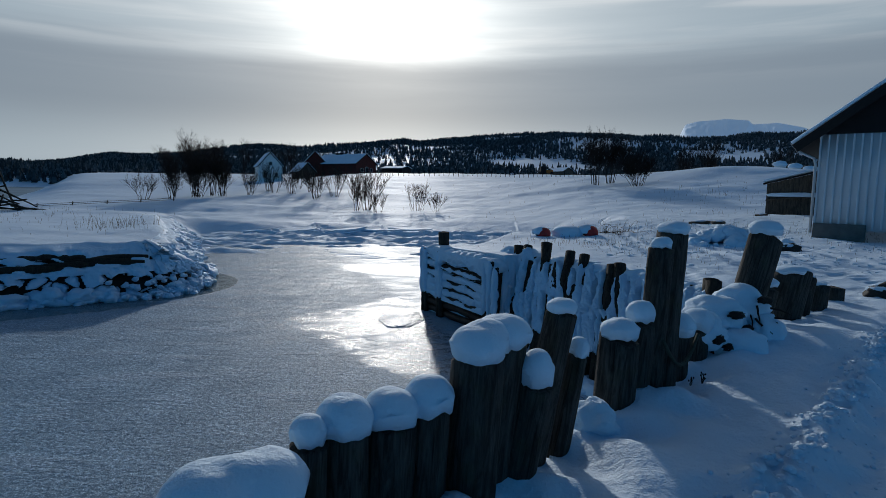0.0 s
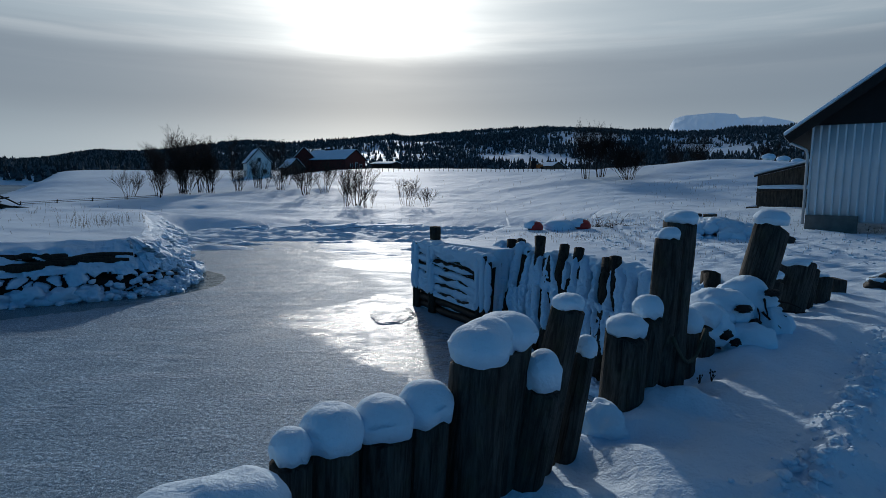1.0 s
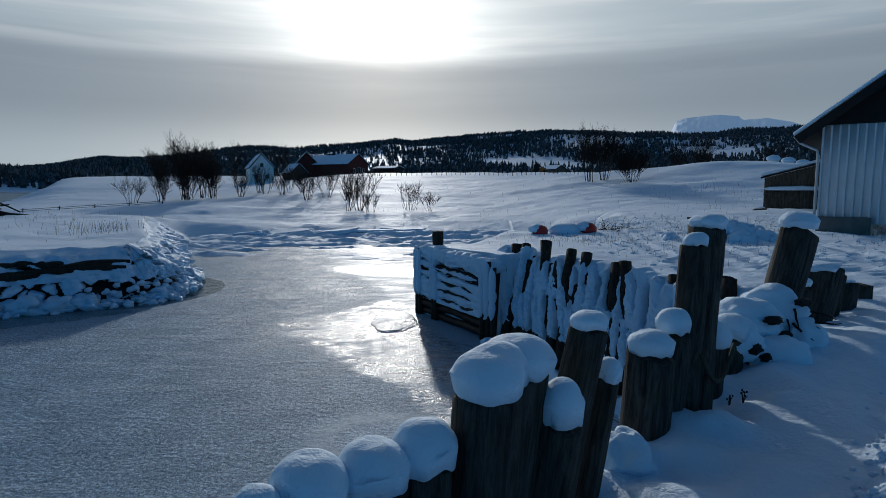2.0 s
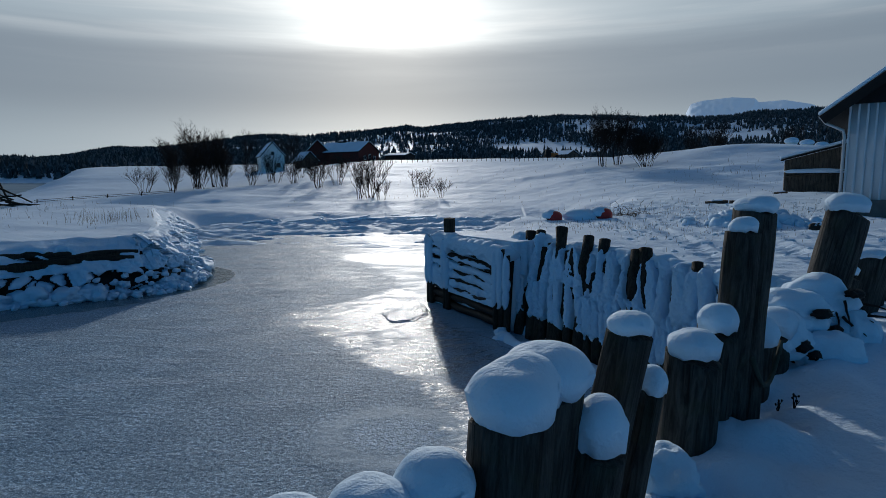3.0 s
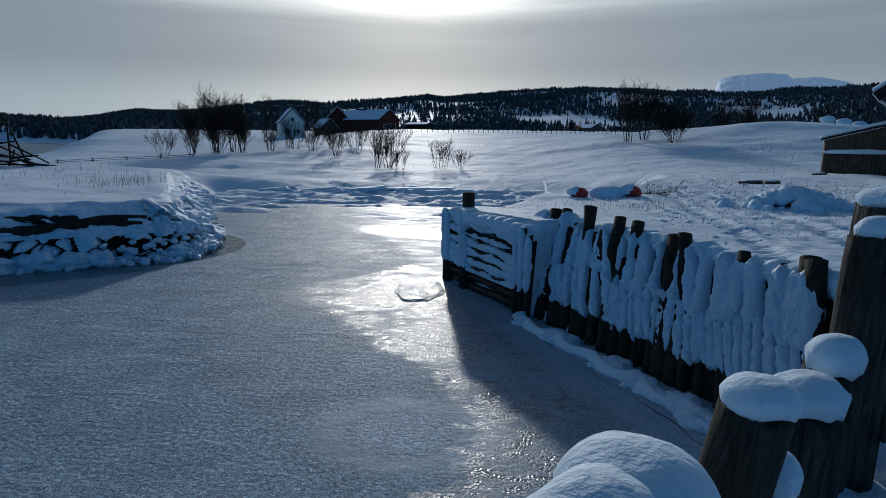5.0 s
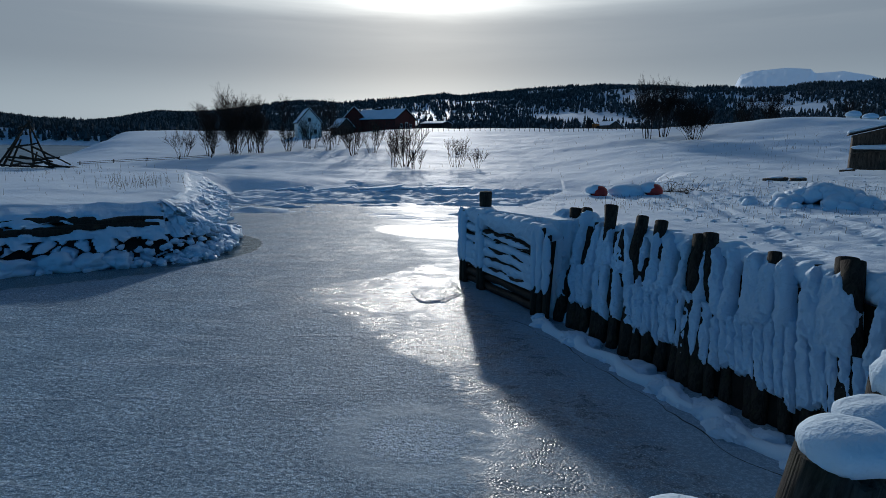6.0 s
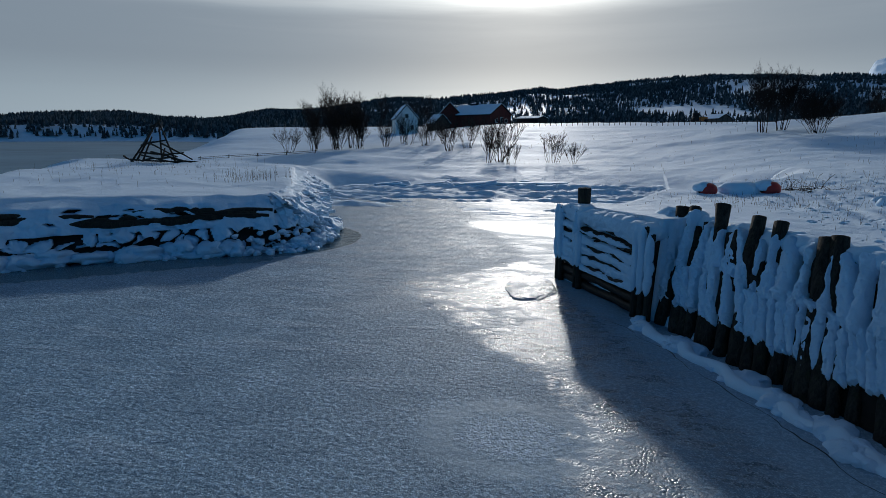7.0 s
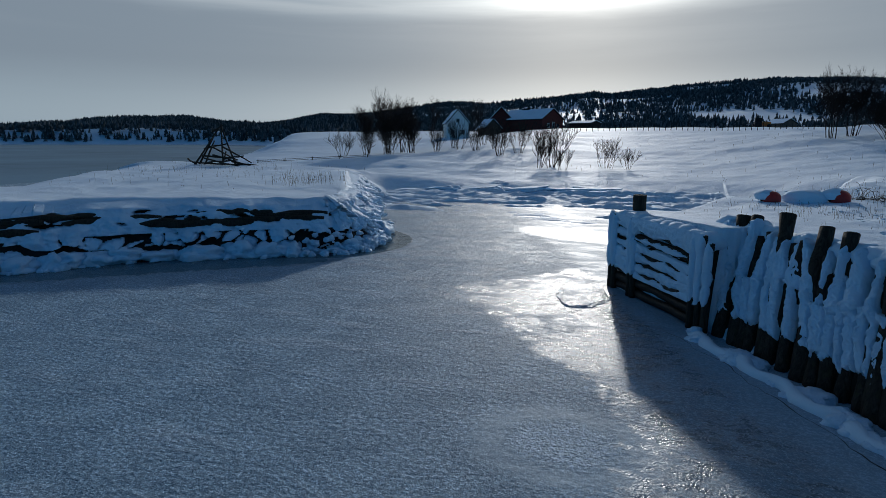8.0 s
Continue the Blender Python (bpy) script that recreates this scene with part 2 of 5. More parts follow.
SNOW = snow_material("snow", (0.65, 0.79, 0.925), 0.32, 0.72)
CAP = snow_material("soft_snow", (0.63, 0.78, 0.91), 0.06, 0.42, 0.7)
RIME = snow_material("rimed_snow", (0.58, 0.76, 0.93), 0.5, 0.95, 0.55)
ICE = ice_material()
POST = wood_material("weathered_post", (0.016, 0.014, 0.0125), (0.078, 0.073, 0.066), 30.0, 0.25)
PILE = wood_material("dark_pile", (0.014, 0.012, 0.010), (0.05, 0.042, 0.034), 22.0, 0.3)
WET = plain_material("wet_timber", (0.012, 0.010, 0.008), 0.55, 0.5, 8.0, 0.5)
BOARD = wood_material("shed_board", (0.05, 0.04, 0.033), (0.13, 0.11, 0.09), 12.0)
CLAD = plain_material("white_cladding", (0.62, 0.66, 0.70), 0.5, 0.08, 1.2, 0.03)
CONC = plain_material("concrete", (0.16, 0.15, 0.14), 0.9, 0.3, 4.0, 0.4)
BLACK = plain_material("black_boards", (0.012, 0.012, 0.013), 0.8, 0.3, 5.0, 0.2)
STEEL = plain_material("grey_steel", (0.45, 0.48, 0.5), 0.4, 0.1, 5.0, 0.05, 0.6)
RED = plain_material("red_boards", (0.11, 0.018, 0.013), 0.75, 0.25, 2.0, 0.2)
WHITE = plain_material("white_boards", (0.78, 0.78, 0.76), 0.6, 0.08, 2.0, 0.05)
GLASSY = plain_material("dark_pane", (0.02, 0.025, 0.03), 0.12, 0.1, 2.0, 0.0, 0.0, 0.6)
BUOY = plain_material("red_buoy", (0.50, 0.035, 0.03), 0.45, 0.25, 7.0, 0.1)
ORANGE = plain_material("orange_paint", (0.45, 0.14, 0.03), 0.6, 0.2, 3.0, 0.1)
BARK = plain_material("bark", (0.018, 0.014, 0.012), 0.9, 0.4, 6.0, 0.3)
TWIG = plain_material("twig", (0.022, 0.014, 0.011), 0.9, 0.3, 6.0, 0.1)
STRAW = plain_material("dry_grass", (0.13, 0.09, 0.05), 0.9, 0.3, 6.0, 0.1)
ROPE = plain_material("rope", (0.05, 0.06, 0.045), 0.9, 0.3, 40.0, 0.4)
DARK_FILL = plain_material("dark_fill", (0.022, 0.017, 0.013), 0.95, 0.5, 5.0, 0.6)
SEA = plain_material("sea_ice", (0.15, 0.26, 0.35), 0.7, 0.3, 0.05, 0.4, 0.0, 0.05)
ROCK = plain_material("frozen_rock", (0.035, 0.032, 0.03), 0.8, 0.4, 5.0, 0.5)


def forest_material():
    m, n, s, co = material("forest")
    rand = n.add("ShaderNodeNewGeometry").outputs["Random Per Island"]
    n.put(s["Base Color"], n.mix(n.step(rand, 0.35, 0.9), (0.034, 0.046, 0.050), (0.115, 0.13, 0.145)))
    s["Roughness"].default_value = 0.95
    s["Specular IOR Level"].default_value = 0.05
    return m


FIR = forest_material()


def glowing_mountain_material():
    m, n, s, co = material("mountain")
    big = n.noise(n.mapped(co, (1, 1, 0.35)), 0.006, 8.0, 0.62)
    geo = n.add("ShaderNodeNewGeometry")
    xyz = n.add("ShaderNodeSeparateXYZ")
    n.put(xyz.inputs[0], geo.outputs["Normal"])
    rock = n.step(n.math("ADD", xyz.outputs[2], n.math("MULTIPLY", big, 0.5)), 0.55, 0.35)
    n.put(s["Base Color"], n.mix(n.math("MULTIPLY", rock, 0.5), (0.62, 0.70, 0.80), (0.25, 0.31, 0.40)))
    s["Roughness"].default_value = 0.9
    # Faint blue emission stands in for distance haze and skylight on the slopes.
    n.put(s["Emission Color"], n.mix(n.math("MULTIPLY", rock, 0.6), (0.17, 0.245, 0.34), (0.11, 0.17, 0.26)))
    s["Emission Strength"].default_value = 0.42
    return m


GLOWING_MOUNTAIN = glowing_mountain_material()


# ---- geometry helpers ----
class Geo:
    """Gathers plain vertices and faces for one mesh."""
    def __init__(self):
        self.v, self.f = [], []

    def add(self, verts, faces):
        k = len(self.v)
        self.v.extend(tuple(p) for p in verts)
        self.f.extend(tuple(i + k for i in f) for f in faces)
        return self

    def tube(self, path, radii, n=8, rough=0.0, seed=0.0, caps=True, wave=3.0):
        """A tube along path with radius at each point; rough: share of the radius that noise moves."""
        path = [Vector(p) for p in path]
        verts, faces = [], []
        side = None
        for i, p in enumerate(path):
            d = (path[min(i + 1, len(path) - 1)] - path[max(i - 1, 0)]).normalized()
            if side is None:
                side = d.orthogonal().normalized()
            side = (side - d * side.dot(d)).normalized()
            other = d.cross(side)
            for k in range(n):
                a = 2 * math.pi * k / n
                o = side * math.cos(a) + other * math.sin(a)
                r = radii[i]
                if rough:
                    q = p + o * r
                    r *= 1 + rough * noise.noise(Vector((q.x * wave + seed, q.y * wave, q.z * wave * 0.5)))
                verts.append(p + o * r)
        for i in range(len(path) - 1):
            for k in range(n):
                a, b = i * n + k, i * n + (k + 1) % n
                faces.append((a, b, b + n, a + n))
        if caps:
            faces.append(tuple(range(n - 1, -1, -1)))
            faces.append(tuple(range((len(path) - 1) * n, len(path) * n)))
        return self.add(verts, faces)

    def box(self, m, size, bevel=0.0):
        """A box of that size centred on m's origin, with chamfered edges when bevel is set."""
        bm = bmesh.new()
        bmesh.ops.create_cube(bm, size=1.0)
        bmesh.ops.scale(bm, vec=size, verts=bm.verts)
        if bevel:
            bmesh.ops.bevel(bm, geom=bm.edges[:], offset=bevel, segments=1, affect="EDGES")
        bm.transform(m)
        bm.verts.index_update()
        self.add([v.co.copy() for v in bm.verts], [[v.index for v in f.verts] for f in bm.faces])
        bm.free()
        return self

    def blob(self, centre, size, rough=0.15, seed=0.0, sub=3, flat=-9.0, wave=1.6, sharp=False, turn=0.0):
        """A lump: a ball scaled by size, moved by noise, cut flat below the share flat of its height."""
        bm = bmesh.new()
        bmesh.ops.create_icosphere(bm, subdivisions=sub, radius=1.0)
        rot = Matrix.Rotation(turn, 3, "Z")
        for v in bm.verts:
            p = v.co.copy()
            h = noise.noise(p * wave + Vector((seed, seed * 0.7, -seed)))
            if sharp:
                h = math.copysign(abs(h) ** 0.6, h)
            h += 0.4 * noise.noise(p * wave * 2.7 + Vector((seed * 1.3, 4, seed)))
            p *= 1 + rough * h
            if p.z < flat:
                p.z = flat + (p.z - flat) * 0.12
            v.co = rot @ Vector((p.x * size[0], p.y * size[1], p.z * size[2])) + Vector(centre)
        bm.verts.index_update()
        self.add([v.co.copy() for v in bm.verts], [[v.index for v in f.verts] for f in bm.faces])
        bm.free()
        return self

    def mesh(self, name, mat, smooth=True):
        me = bpy.data.meshes.new(name)
        me.from_pydata(self.v, [], self.f)
        me.materials.append(mat)
        me.polygons.foreach_set("use_smooth", [smooth] * len(me.polygons))
        me.update()
        return me


def part(name, geo, mat, parent, label="", smooth=True):
    """Links geo as one mesh object under a thing or part; its vertices are in the parent's space."""
    ob = new(name, geo.mesh(name, mat, smooth) if isinstance(geo, Geo) else geo)
    ob.parent = parent
    return tagged(ob, label)


def thing(name, geo, mat, label, category, group="", kind="", at=None, smooth=True):
    ob = new(name, geo.mesh(name, mat, smooth) if isinstance(geo, Geo) else geo)
    if at is not None:
        ob.matrix_world = at
    return tagged(ob, label, category, group, kind)


def holder(name, label, category, at=(0, 0, 0), group="", kind="", turn=0.0):
    ob = new(name)
    ob.matrix_world = pose(*at, 0, 0, turn)
    return tagged(ob, label, category, group, kind)


def array_mesh(name, verts, quads, mat, smooth=True):
    me = bpy.data.meshes.new(name)
    verts, quads = np.asarray(verts, np.float32), np.asarray(quads, np.int32)
    k = quads.shape[1]
    me.vertices.add(len(verts))
    me.vertices.foreach_set("co", verts.ravel())
    me.loops.add(quads.size)
    me.loops.foreach_set("vertex_index", quads.ravel())
    me.polygons.add(len(quads))
    me.polygons.foreach_set("loop_start", np.arange(0, quads.size, k, dtype=np.int32))
    me.polygons.foreach_set("use_smooth", np.full(len(quads), smooth))
    me.materials.append(mat)
    me.update(calc_edges=True)
    return me


# ---- the lie of the land ----
TABLES = {}


def value_noise(x, y, seed=0):
    """Smooth lattice noise of arrays, -1 to 1."""
    if seed not in TABLES:
        TABLES[seed] = np.random.RandomState(seed).rand(256, 256) * 2 - 1
    tab = TABLES[seed]
    xi, yi = np.floor(x).astype(int), np.floor(y).astype(int)
    fx, fy = x - xi, y - yi
    fx, fy = fx * fx * (3 - 2 * fx), fy * fy * (3 - 2 * fy)
    g = lambda i, j: tab[(xi + i) & 255, (yi + j) & 255]
    return (g(0, 0) * (1 - fx) + g(1, 0) * fx) * (1 - fy) + (g(0, 1) * (1 - fx) + g(1, 1) * fx) * fy


def fractal(x, y, octaves, seed=0, gain=0.5):
    out, amp, k = 0 * x, 1.0, 1.0
    for i in range(octaves):
        out = out + amp * value_noise(x * k + 17.3 * i, y * k - 9.1 * i, seed + i)
        amp, k = amp * gain, k * 2.03
    return out


def smooth01(t):
    t = np.clip(t, 0, 1)
    return t * t * (3 - 2 * t)


# The creek's outline: x, y and the width over which the bank rises along the edge that follows.
CREEK = [(-5.0, -4.2, 0.3), (-1.08, 1.40, 0.2), (0.20, 2.42, 0.2), (1.37, 3.66, 0.2), (2.72, 5.04, 0.3), (3.45, 5.7, 0.5),
         (3.65, 6.8, 0.8), (1.2, 11.3, 0.14), (-0.38, 13.98, 0.15), (0.0, 14.6, 0.9), (1.6, 19.0, 1.5), (3.5, 22.5, 2.5),
         (6.0, 27.0, 3.0), (7.5, 31.5, 4.0), (5.0, 35.5, 5.0), (-1.0, 35.8, 4.0),
         (-3.6, 34.3, 3.0), (-7.2, 35.4, 4.0), (-10.0, 33.4, 4.0), (-13.6, 33.0, 3.5), (-14.0, 30.5, 1.4), (-9.2, 21.3, 1.3),
         (-7.5, 17.6, 1.2), (-7.4, 15.7, 1.3), (-8.3, 15.0, 1.5), (-10.6, 13.8, 1.5), (-12.6, 12.5, 1.5), (-13.9, 10.8, 1.6),
         (-17.0, 8.4, 2.0), (-21.0, 8.6, 3.0), (-24.0, 13.0, 5.0), (-31.0, 22.0, 6.0), (-36.5, 30.0, 5.0), (-42.0, 42.0, 7.0),
         (-52.0, 62.0, 10.0), (-80.0, 105.0, 12.0), (-118.0, 165.0, 15.0), (-170.0, 260.0, 20.0), (-270.0, 330.0, 25.0),
         (-330.0, 300.0, 25.0), (-420.0, 260.0, 30.0), (-700.0, 250.0, 30.0), (-1500.0, 100.0, 40.0), (-1500.0, -900.0, 40.0),
         (-30.0, -60.0, 4.0)]


def creek_distance(x, y):
    """Distance to the creek's edge (minus: on the ice), divided by that edge's width."""
    best = np.full(x.shape, 1e9)
    dist = np.full(x.shape, 1e9)
    inside = np.zeros(x.shape, bool)
    for i, (ax, ay, w) in enumerate(CREEK):
        bx, by, _ = CREEK[(i + 1) % len(CREEK)]
        dx, dy = bx - ax, by - ay
        t = np.clip(((x - ax) * dx + (y - ay) * dy) / (dx * dx + dy * dy), 0, 1)
        d = np.hypot(x - ax - t * dx, y - ay - t * dy)
        closer = d < dist
        dist = np.where(closer, d, dist)
        best = np.where(closer, d / w, best)
        cross = ((ay > y) != (by > y)) & (x < (bx - ax) * (y - ay) / ((by - ay) if by != ay else 1e-9) + ax)
        inside ^= cross
    return np.where(inside, -best, best), np.where(inside, -dist, dist)


def ridge_height(az):
    """Skyline of the wooded ridge, degrees above the level, by azimuth in degrees."""
    return np.interp(az, [-75, -56, -52, -47.4, -41.6, -38.8, -36.8, -34, -29.5, -22, -14, -5.5, 2.6, 10, 17, 23.4, 31, 45, 60, 80],
                     [1.1, 1.15, 1.45, 1.95, 2.05, 1.55, 1.55, 1.9, 2.5, 3.15, 3.65, 4.25, 4.7, 4.98, 4.9, 4.6, 4.65, 4.8, 4.0, 3.5])


def land(x, y):
    """Height of the snow; below zero under the ice."""
    rel, dist = creek_distance(x, y)
    r = np.hypot(x, y)
    az = np.degrees(np.arctan2(x, y))
    # level of the land behind each bank
    near_bank = 1.72 + 0.13 * smooth01((9 - y) / 6) - 0.10 * smooth01((y - 11) / 4)
    neck = 1.5 + 0.08 * fractal(x * 0.2, y * 0.2, 3, 5)
    field = np.interp(y, [24, 36, 44, 49, 60, 72, 85, 100, 130, 170, 260], [1.6, 0.35, 0.55, 0.8, 1.6, 2.5, 3.6, 4.6, 5.7, 5.9, 6.5])
    east = np.interp(y, [20, 30, 45, 60, 75, 100, 130, 170, 260], [1.7, 1.75, 1.9, 2.4, 3.2, 4.5, 5.7, 5.9, 6.5])
    mix_e = smooth01((x - 4) / 12)
    field = field * (1 - mix_e) + east * mix_e
    knoll = 2.9 * np.exp(-((x - 37) / 20) ** 2 - ((y - 67) / 15) ** 2)
    west = smooth01((-14 - x) / 30)
    field = field * (1 - 0.55 * west * smooth01((190 - y) / 90)) + knoll
    hump = 1.1 * np.exp(-((x + 60) / 16) ** 2 - ((y - 98) / 9) ** 2)
    back = smooth01((y - 25 - 0.25 * np.abs(x)) / 14)
    left = smooth01((-4 - x) / 3) * smooth01((34 - y) / 5)
    base = near_bank * (1 - left) + neck * left
    base = base * (1 - back) + field * back
    # rise beside the white barn
    base = base + 0.35 * np.exp(-((x - 15.5) / 4.0) ** 2 - ((y - 26) / 3.5) ** 2) + hump
    # wooded ridge and the far shore
    foot, top = 330.0, 900.0
    crest = top * np.tan(np.radians(ridge_height(az))) + 2.0 - 7
    rise = smooth01((r - foot) / (top - foot)) ** 0.9
    base = base + np.maximum(crest - 6, 0) * rise * (1 - 0.5 * smooth01((r - top) / 1500))
    base = base + (6 * rise) * fractal(x * 0.012, y * 0.012, 3, 9)
    h = base * smooth01(rel)
    # drifts and small unevenness, less on steep banks
    calm = smooth01(dist / 1.5)
    h = h + calm * (0.20 * smooth01((y - 34) / 10) * fractal(x * 0.09, y * 0.17, 4, 19) + 0.05 * fractal(x * 0.45, y * 0.45, 3, 21) + 0.02 * fractal(x * 2.1, y * 2.1, 3, 33))
    rough = smooth01((x - 3.5) / 3) * smooth01((y - 6) / 4) * smooth01((40 - y) / 10)
    h = h + calm * rough * 0.028 * fractal(x * 1.6, y * 1.6, 3, 41)
    # the trodden track beside the posts, with its thrown-up edge
    u = (x - 1.55) * 0.70 - (y - 2.25) * 0.714     # across
    along = (x - 1.55) * 0.714 + (y - 2.25) * 0.70
    trod = smooth01((6.5 - along) / 1.5) * smooth01((u + 0.25) / 0.3) * smooth01((3.2 - u) / 0.6)
    lumps = fractal(x * 8.5, y * 8.5, 3, 52)
    h = h - 0.10 * trod + trod * 0.016 * lumps
    berm = np.exp(-((u - 0.06) / 0.15) ** 2) * smooth01((6.8 - along) / 1.5)
    h = h + berm * (0.10 + 0.055 * np.clip(lumps, -0.6, 1))
    beside = smooth01((1.1 - dist) / 0.8) * (dist > 0) * smooth01((7.5 - y) / 1.0) * smooth01((x + 3) / 1.0)
    h = h + beside * 0.07 * fractal(x * 4.2, y * 4.2, 2, 71)
    # wheel ruts and churned snow across the yard
    lane = x - np.interp(y, [3, 5, 8, 12, 18, 25], [3.4, 4.6, 5.8, 6.7, 7.9, 8.6])
    yard = smooth01((y - 4) / 3) * smooth01((26 - y) / 6)
    tread = 0.6 + 0.4 * np.sign(np.sin(y * 26 + 3 * lane))
    for off in (-2.1, -0.75, 0.75, 1.9):
        h = h - yard * 0.055 * tread * np.exp(-((lane - off + 0.12 * fractal(y * 0.3, y * 0 + off, 2, 83)) / 0.15) ** 2)
        h = h + yard * 0.03 * np.exp(-((lane - off - 0.3) / 0.12) ** 2)
    h = h + yard * np.exp(-(lane / 2.6) ** 2) * 0.020 * fractal(x * 4.5, y * 4.5, 3, 85)
    # drift against the near posts
    h = h + 0.16 * np.exp(-((x - 3.15) / 0.75) ** 2 - ((y - 4.3) / 0.55) ** 2)
    # snowed-over shore ice in the upper creek, broken into low shelves
    bend = 1.2 * fractal(x * 0.12, y * 0.2, 2, 63)
    shelf = fractal(x * 0.24 + bend, y * 0.85 + bend, 6, 61, 0.60) + 0.95 * smooth01((y - 22) / 10) - 0.10 + 0.4 * smooth01((dist + 2.0) / 1.8)
    shelf = shelf - 0.45 * smooth01((x + 1.5) / 4) * smooth01((31 - y) / 3)
    ridged = 1 - np.abs(fractal(x * 0.42 + bend, y * 1.5 - bend, 5, 66, 0.6))
    upper = smooth01((y - 21.3 + 0.12 * x + 1.6 * fractal(x * 0.22, y * 0.3, 3, 64)) / 6.0) * smooth01((x + 40) / 10)
    shelves = -0.05 + upper * (0.09 * smooth01((shelf - 0.0) / 0.22) + 0.07 * smooth01((shelf - 0.42) / 0.14) + 0.07 * smooth01((shelf - 0.85) / 0.16)
                               + 0.10 * smooth01((shelf - 1.25) / 0.10) + 0.16 * (ridged - 0.72) + 0.035 * fractal(x * 1.1, y * 3.2, 4, 68))
    return np.where(dist < 0, np.where(upper > 0.02, shelves, -0.6 * smooth01(-dist / 0.4) - 0.05), h)


def graded(parts):
    out = [parts[0][0]]
    for a, b, step0, step1 in parts:
        v, n = a, 0
        while v < b - 1e-6:
            t = (v - a) / (b - a)
            v = min(b, v + step0 * (step1 / step0) ** t)
            out.append(v)
    return np.array(out)


gx = graded([(-3000, -300, 160, 30), (-300, -45, 30, 1.6), (-45, -20, 1.6, 0.25), (-20, -4, 0.25, 0.12), (-4, -1.2, 0.12, 0.05),
             (-1.2, 6.5, 0.05, 0.05), (6.5, 16, 0.06, 0.18), (16, 45, 0.18, 1.2), (45, 300, 1.2, 30), (300, 3000, 30, 160)])
gy = graded([(-3000, -60, 300, 30), (-60, -2, 30, 0.3), (-2, 1.5, 0.3, 0.06), (1.5, 8, 0.05, 0.05), (8, 24, 0.06, 0.14), (24, 60, 0.14, 0.6),
             (60, 200, 0.6, 5), (200, 1100, 5, 25), (1100, 3000, 25, 200)])
GX, GY = np.meshgrid(gx, gy)
GZ = land(GX, GY)
nx, ny = len(gx), len(gy)
corner = (np.arange(ny - 1)[:, None] * nx + np.arange(nx - 1)[None, :]).ravel()
ground = new("ground", array_mesh("ground", np.stack([GX.ravel(), GY.ravel(), GZ.ravel()], 1),
                                  np.stack([corner, corner + 1, corner + nx + 1, corner + nx], 1), SNOW))
tagged(ground, "snow-covered banks, field and hills under a low sun", "ground", kind="structure")


def height(x, y):
    """Height of the ground mesh at a place."""
    i = min(max(int(np.searchsorted(gx, x)) - 1, 0), nx - 2)
    j = min(max(int(np.searchsorted(gy, y)) - 1, 0), ny - 2)
    u, v = (x - gx[i]) / (gx[i + 1] - gx[i]), (y - gy[j]) / (gy[j + 1] - gy[j])
    return float((GZ[j, i] * (1 - u) + GZ[j, i + 1] * u) * (1 - v) + (GZ[j + 1, i] * (1 - u) + GZ[j + 1, i + 1] * u) * v)


def dry_land(x, y, margin):
    return creek_distance(np.array([float(x)]), np.array([float(y)]))[1][0] > margin


ice_geo = Geo().add([(-42, -60, 0), (60, -60, 0), (60, 60, 0), (-42, 60, 0)], [(0, 1, 2, 3)])
thing("water", ice_geo, ICE, "frozen grey creek ice with frost and pebbled glaze", "ice", kind="structure")
sea_geo = Geo().add([(-2500, -1500, -0.004), (600, -1500, -0.004), (600, 900, -0.004), (-2500, 900, -0.004)], [(0, 1, 2, 3)])
thing("water_fjord", sea_geo, SEA, "dull grey frozen fjord beyond the point", "sea ice", kind="structure")


# ---- the near row of posts ----
def post(foot, top, r_foot, r_top, seed, mat=POST, label="weathered grey timber post leaning in the snow", slant=0.0, name="post", group="row of old posts"):
    """A leaning, grooved log whose sawn head may slant. foot and top are the axis ends."""
    foot, top = Vector(foot), Vector(top)
    length = (top - foot).length
    rnd = random.Random(seed)
    n, rings = 20, max(8, int(length / 0.09))
    grooves = [(rnd.uniform(0, 6.28), rnd.uniform(0.08, 0.30), rnd.uniform(0.02, 0.09)) for _ in range(4)]
    out = rnd.uniform(0.0, 0.06)
    verts, faces = [], []
    for i in range(rings + 1):
        t = i / rings
        r0 = r_foot + (r_top - r_foot) * t
        for k in range(n):
            a = 2 * math.pi * k / n
            r = r0 * (1 + out * math.cos(2 * a + seed))
            for ga, gw, gd in grooves:
                d = abs((a - ga + math.pi) % (2 * math.pi) - math.pi) / gw
                r -= r0 * gd * max(0, 1 - d * d)
            z = t * length
            r *= 1 + 0.10 * noise.noise(Vector((math.cos(a) * 1.3 + seed, math.sin(a) * 1.3, z * 2.2)))
            if i == rings:
                z += slant * r * math.cos(a) - 0.02 + 0.015 * noise.noise(Vector((math.cos(a) * 3 + seed, math.sin(a) * 3, 0)))
            verts.append((r * math.cos(a), r * math.sin(a), z))
        if i == rings:
            rim = len(verts) - n
    for i in range(rings):
        for k in range(n):
            a, b = i * n + k, i * n + (k + 1) % n
            faces.append((a, b, b + n, a + n))
    verts.append((0, 0, length + 0.004))
    c = len(verts) - 1
    for k in range(n):
        faces.append((rim + k, rim + (k + 1) % n, c))
    turn = (top - foot).to_track_quat("Z", "Y").to_matrix().to_4x4()
    me = Geo().add(verts, faces).mesh(name, mat)
    # keep the sawn head crisp
    for p in me.polygons:
        if len(p.vertices) == 3:
            p.use_smooth = False
    ob = new(name, me)
    ob.matrix_world = Matrix.Translation(foot) @ turn
    return tagged(ob, label, "post", group)


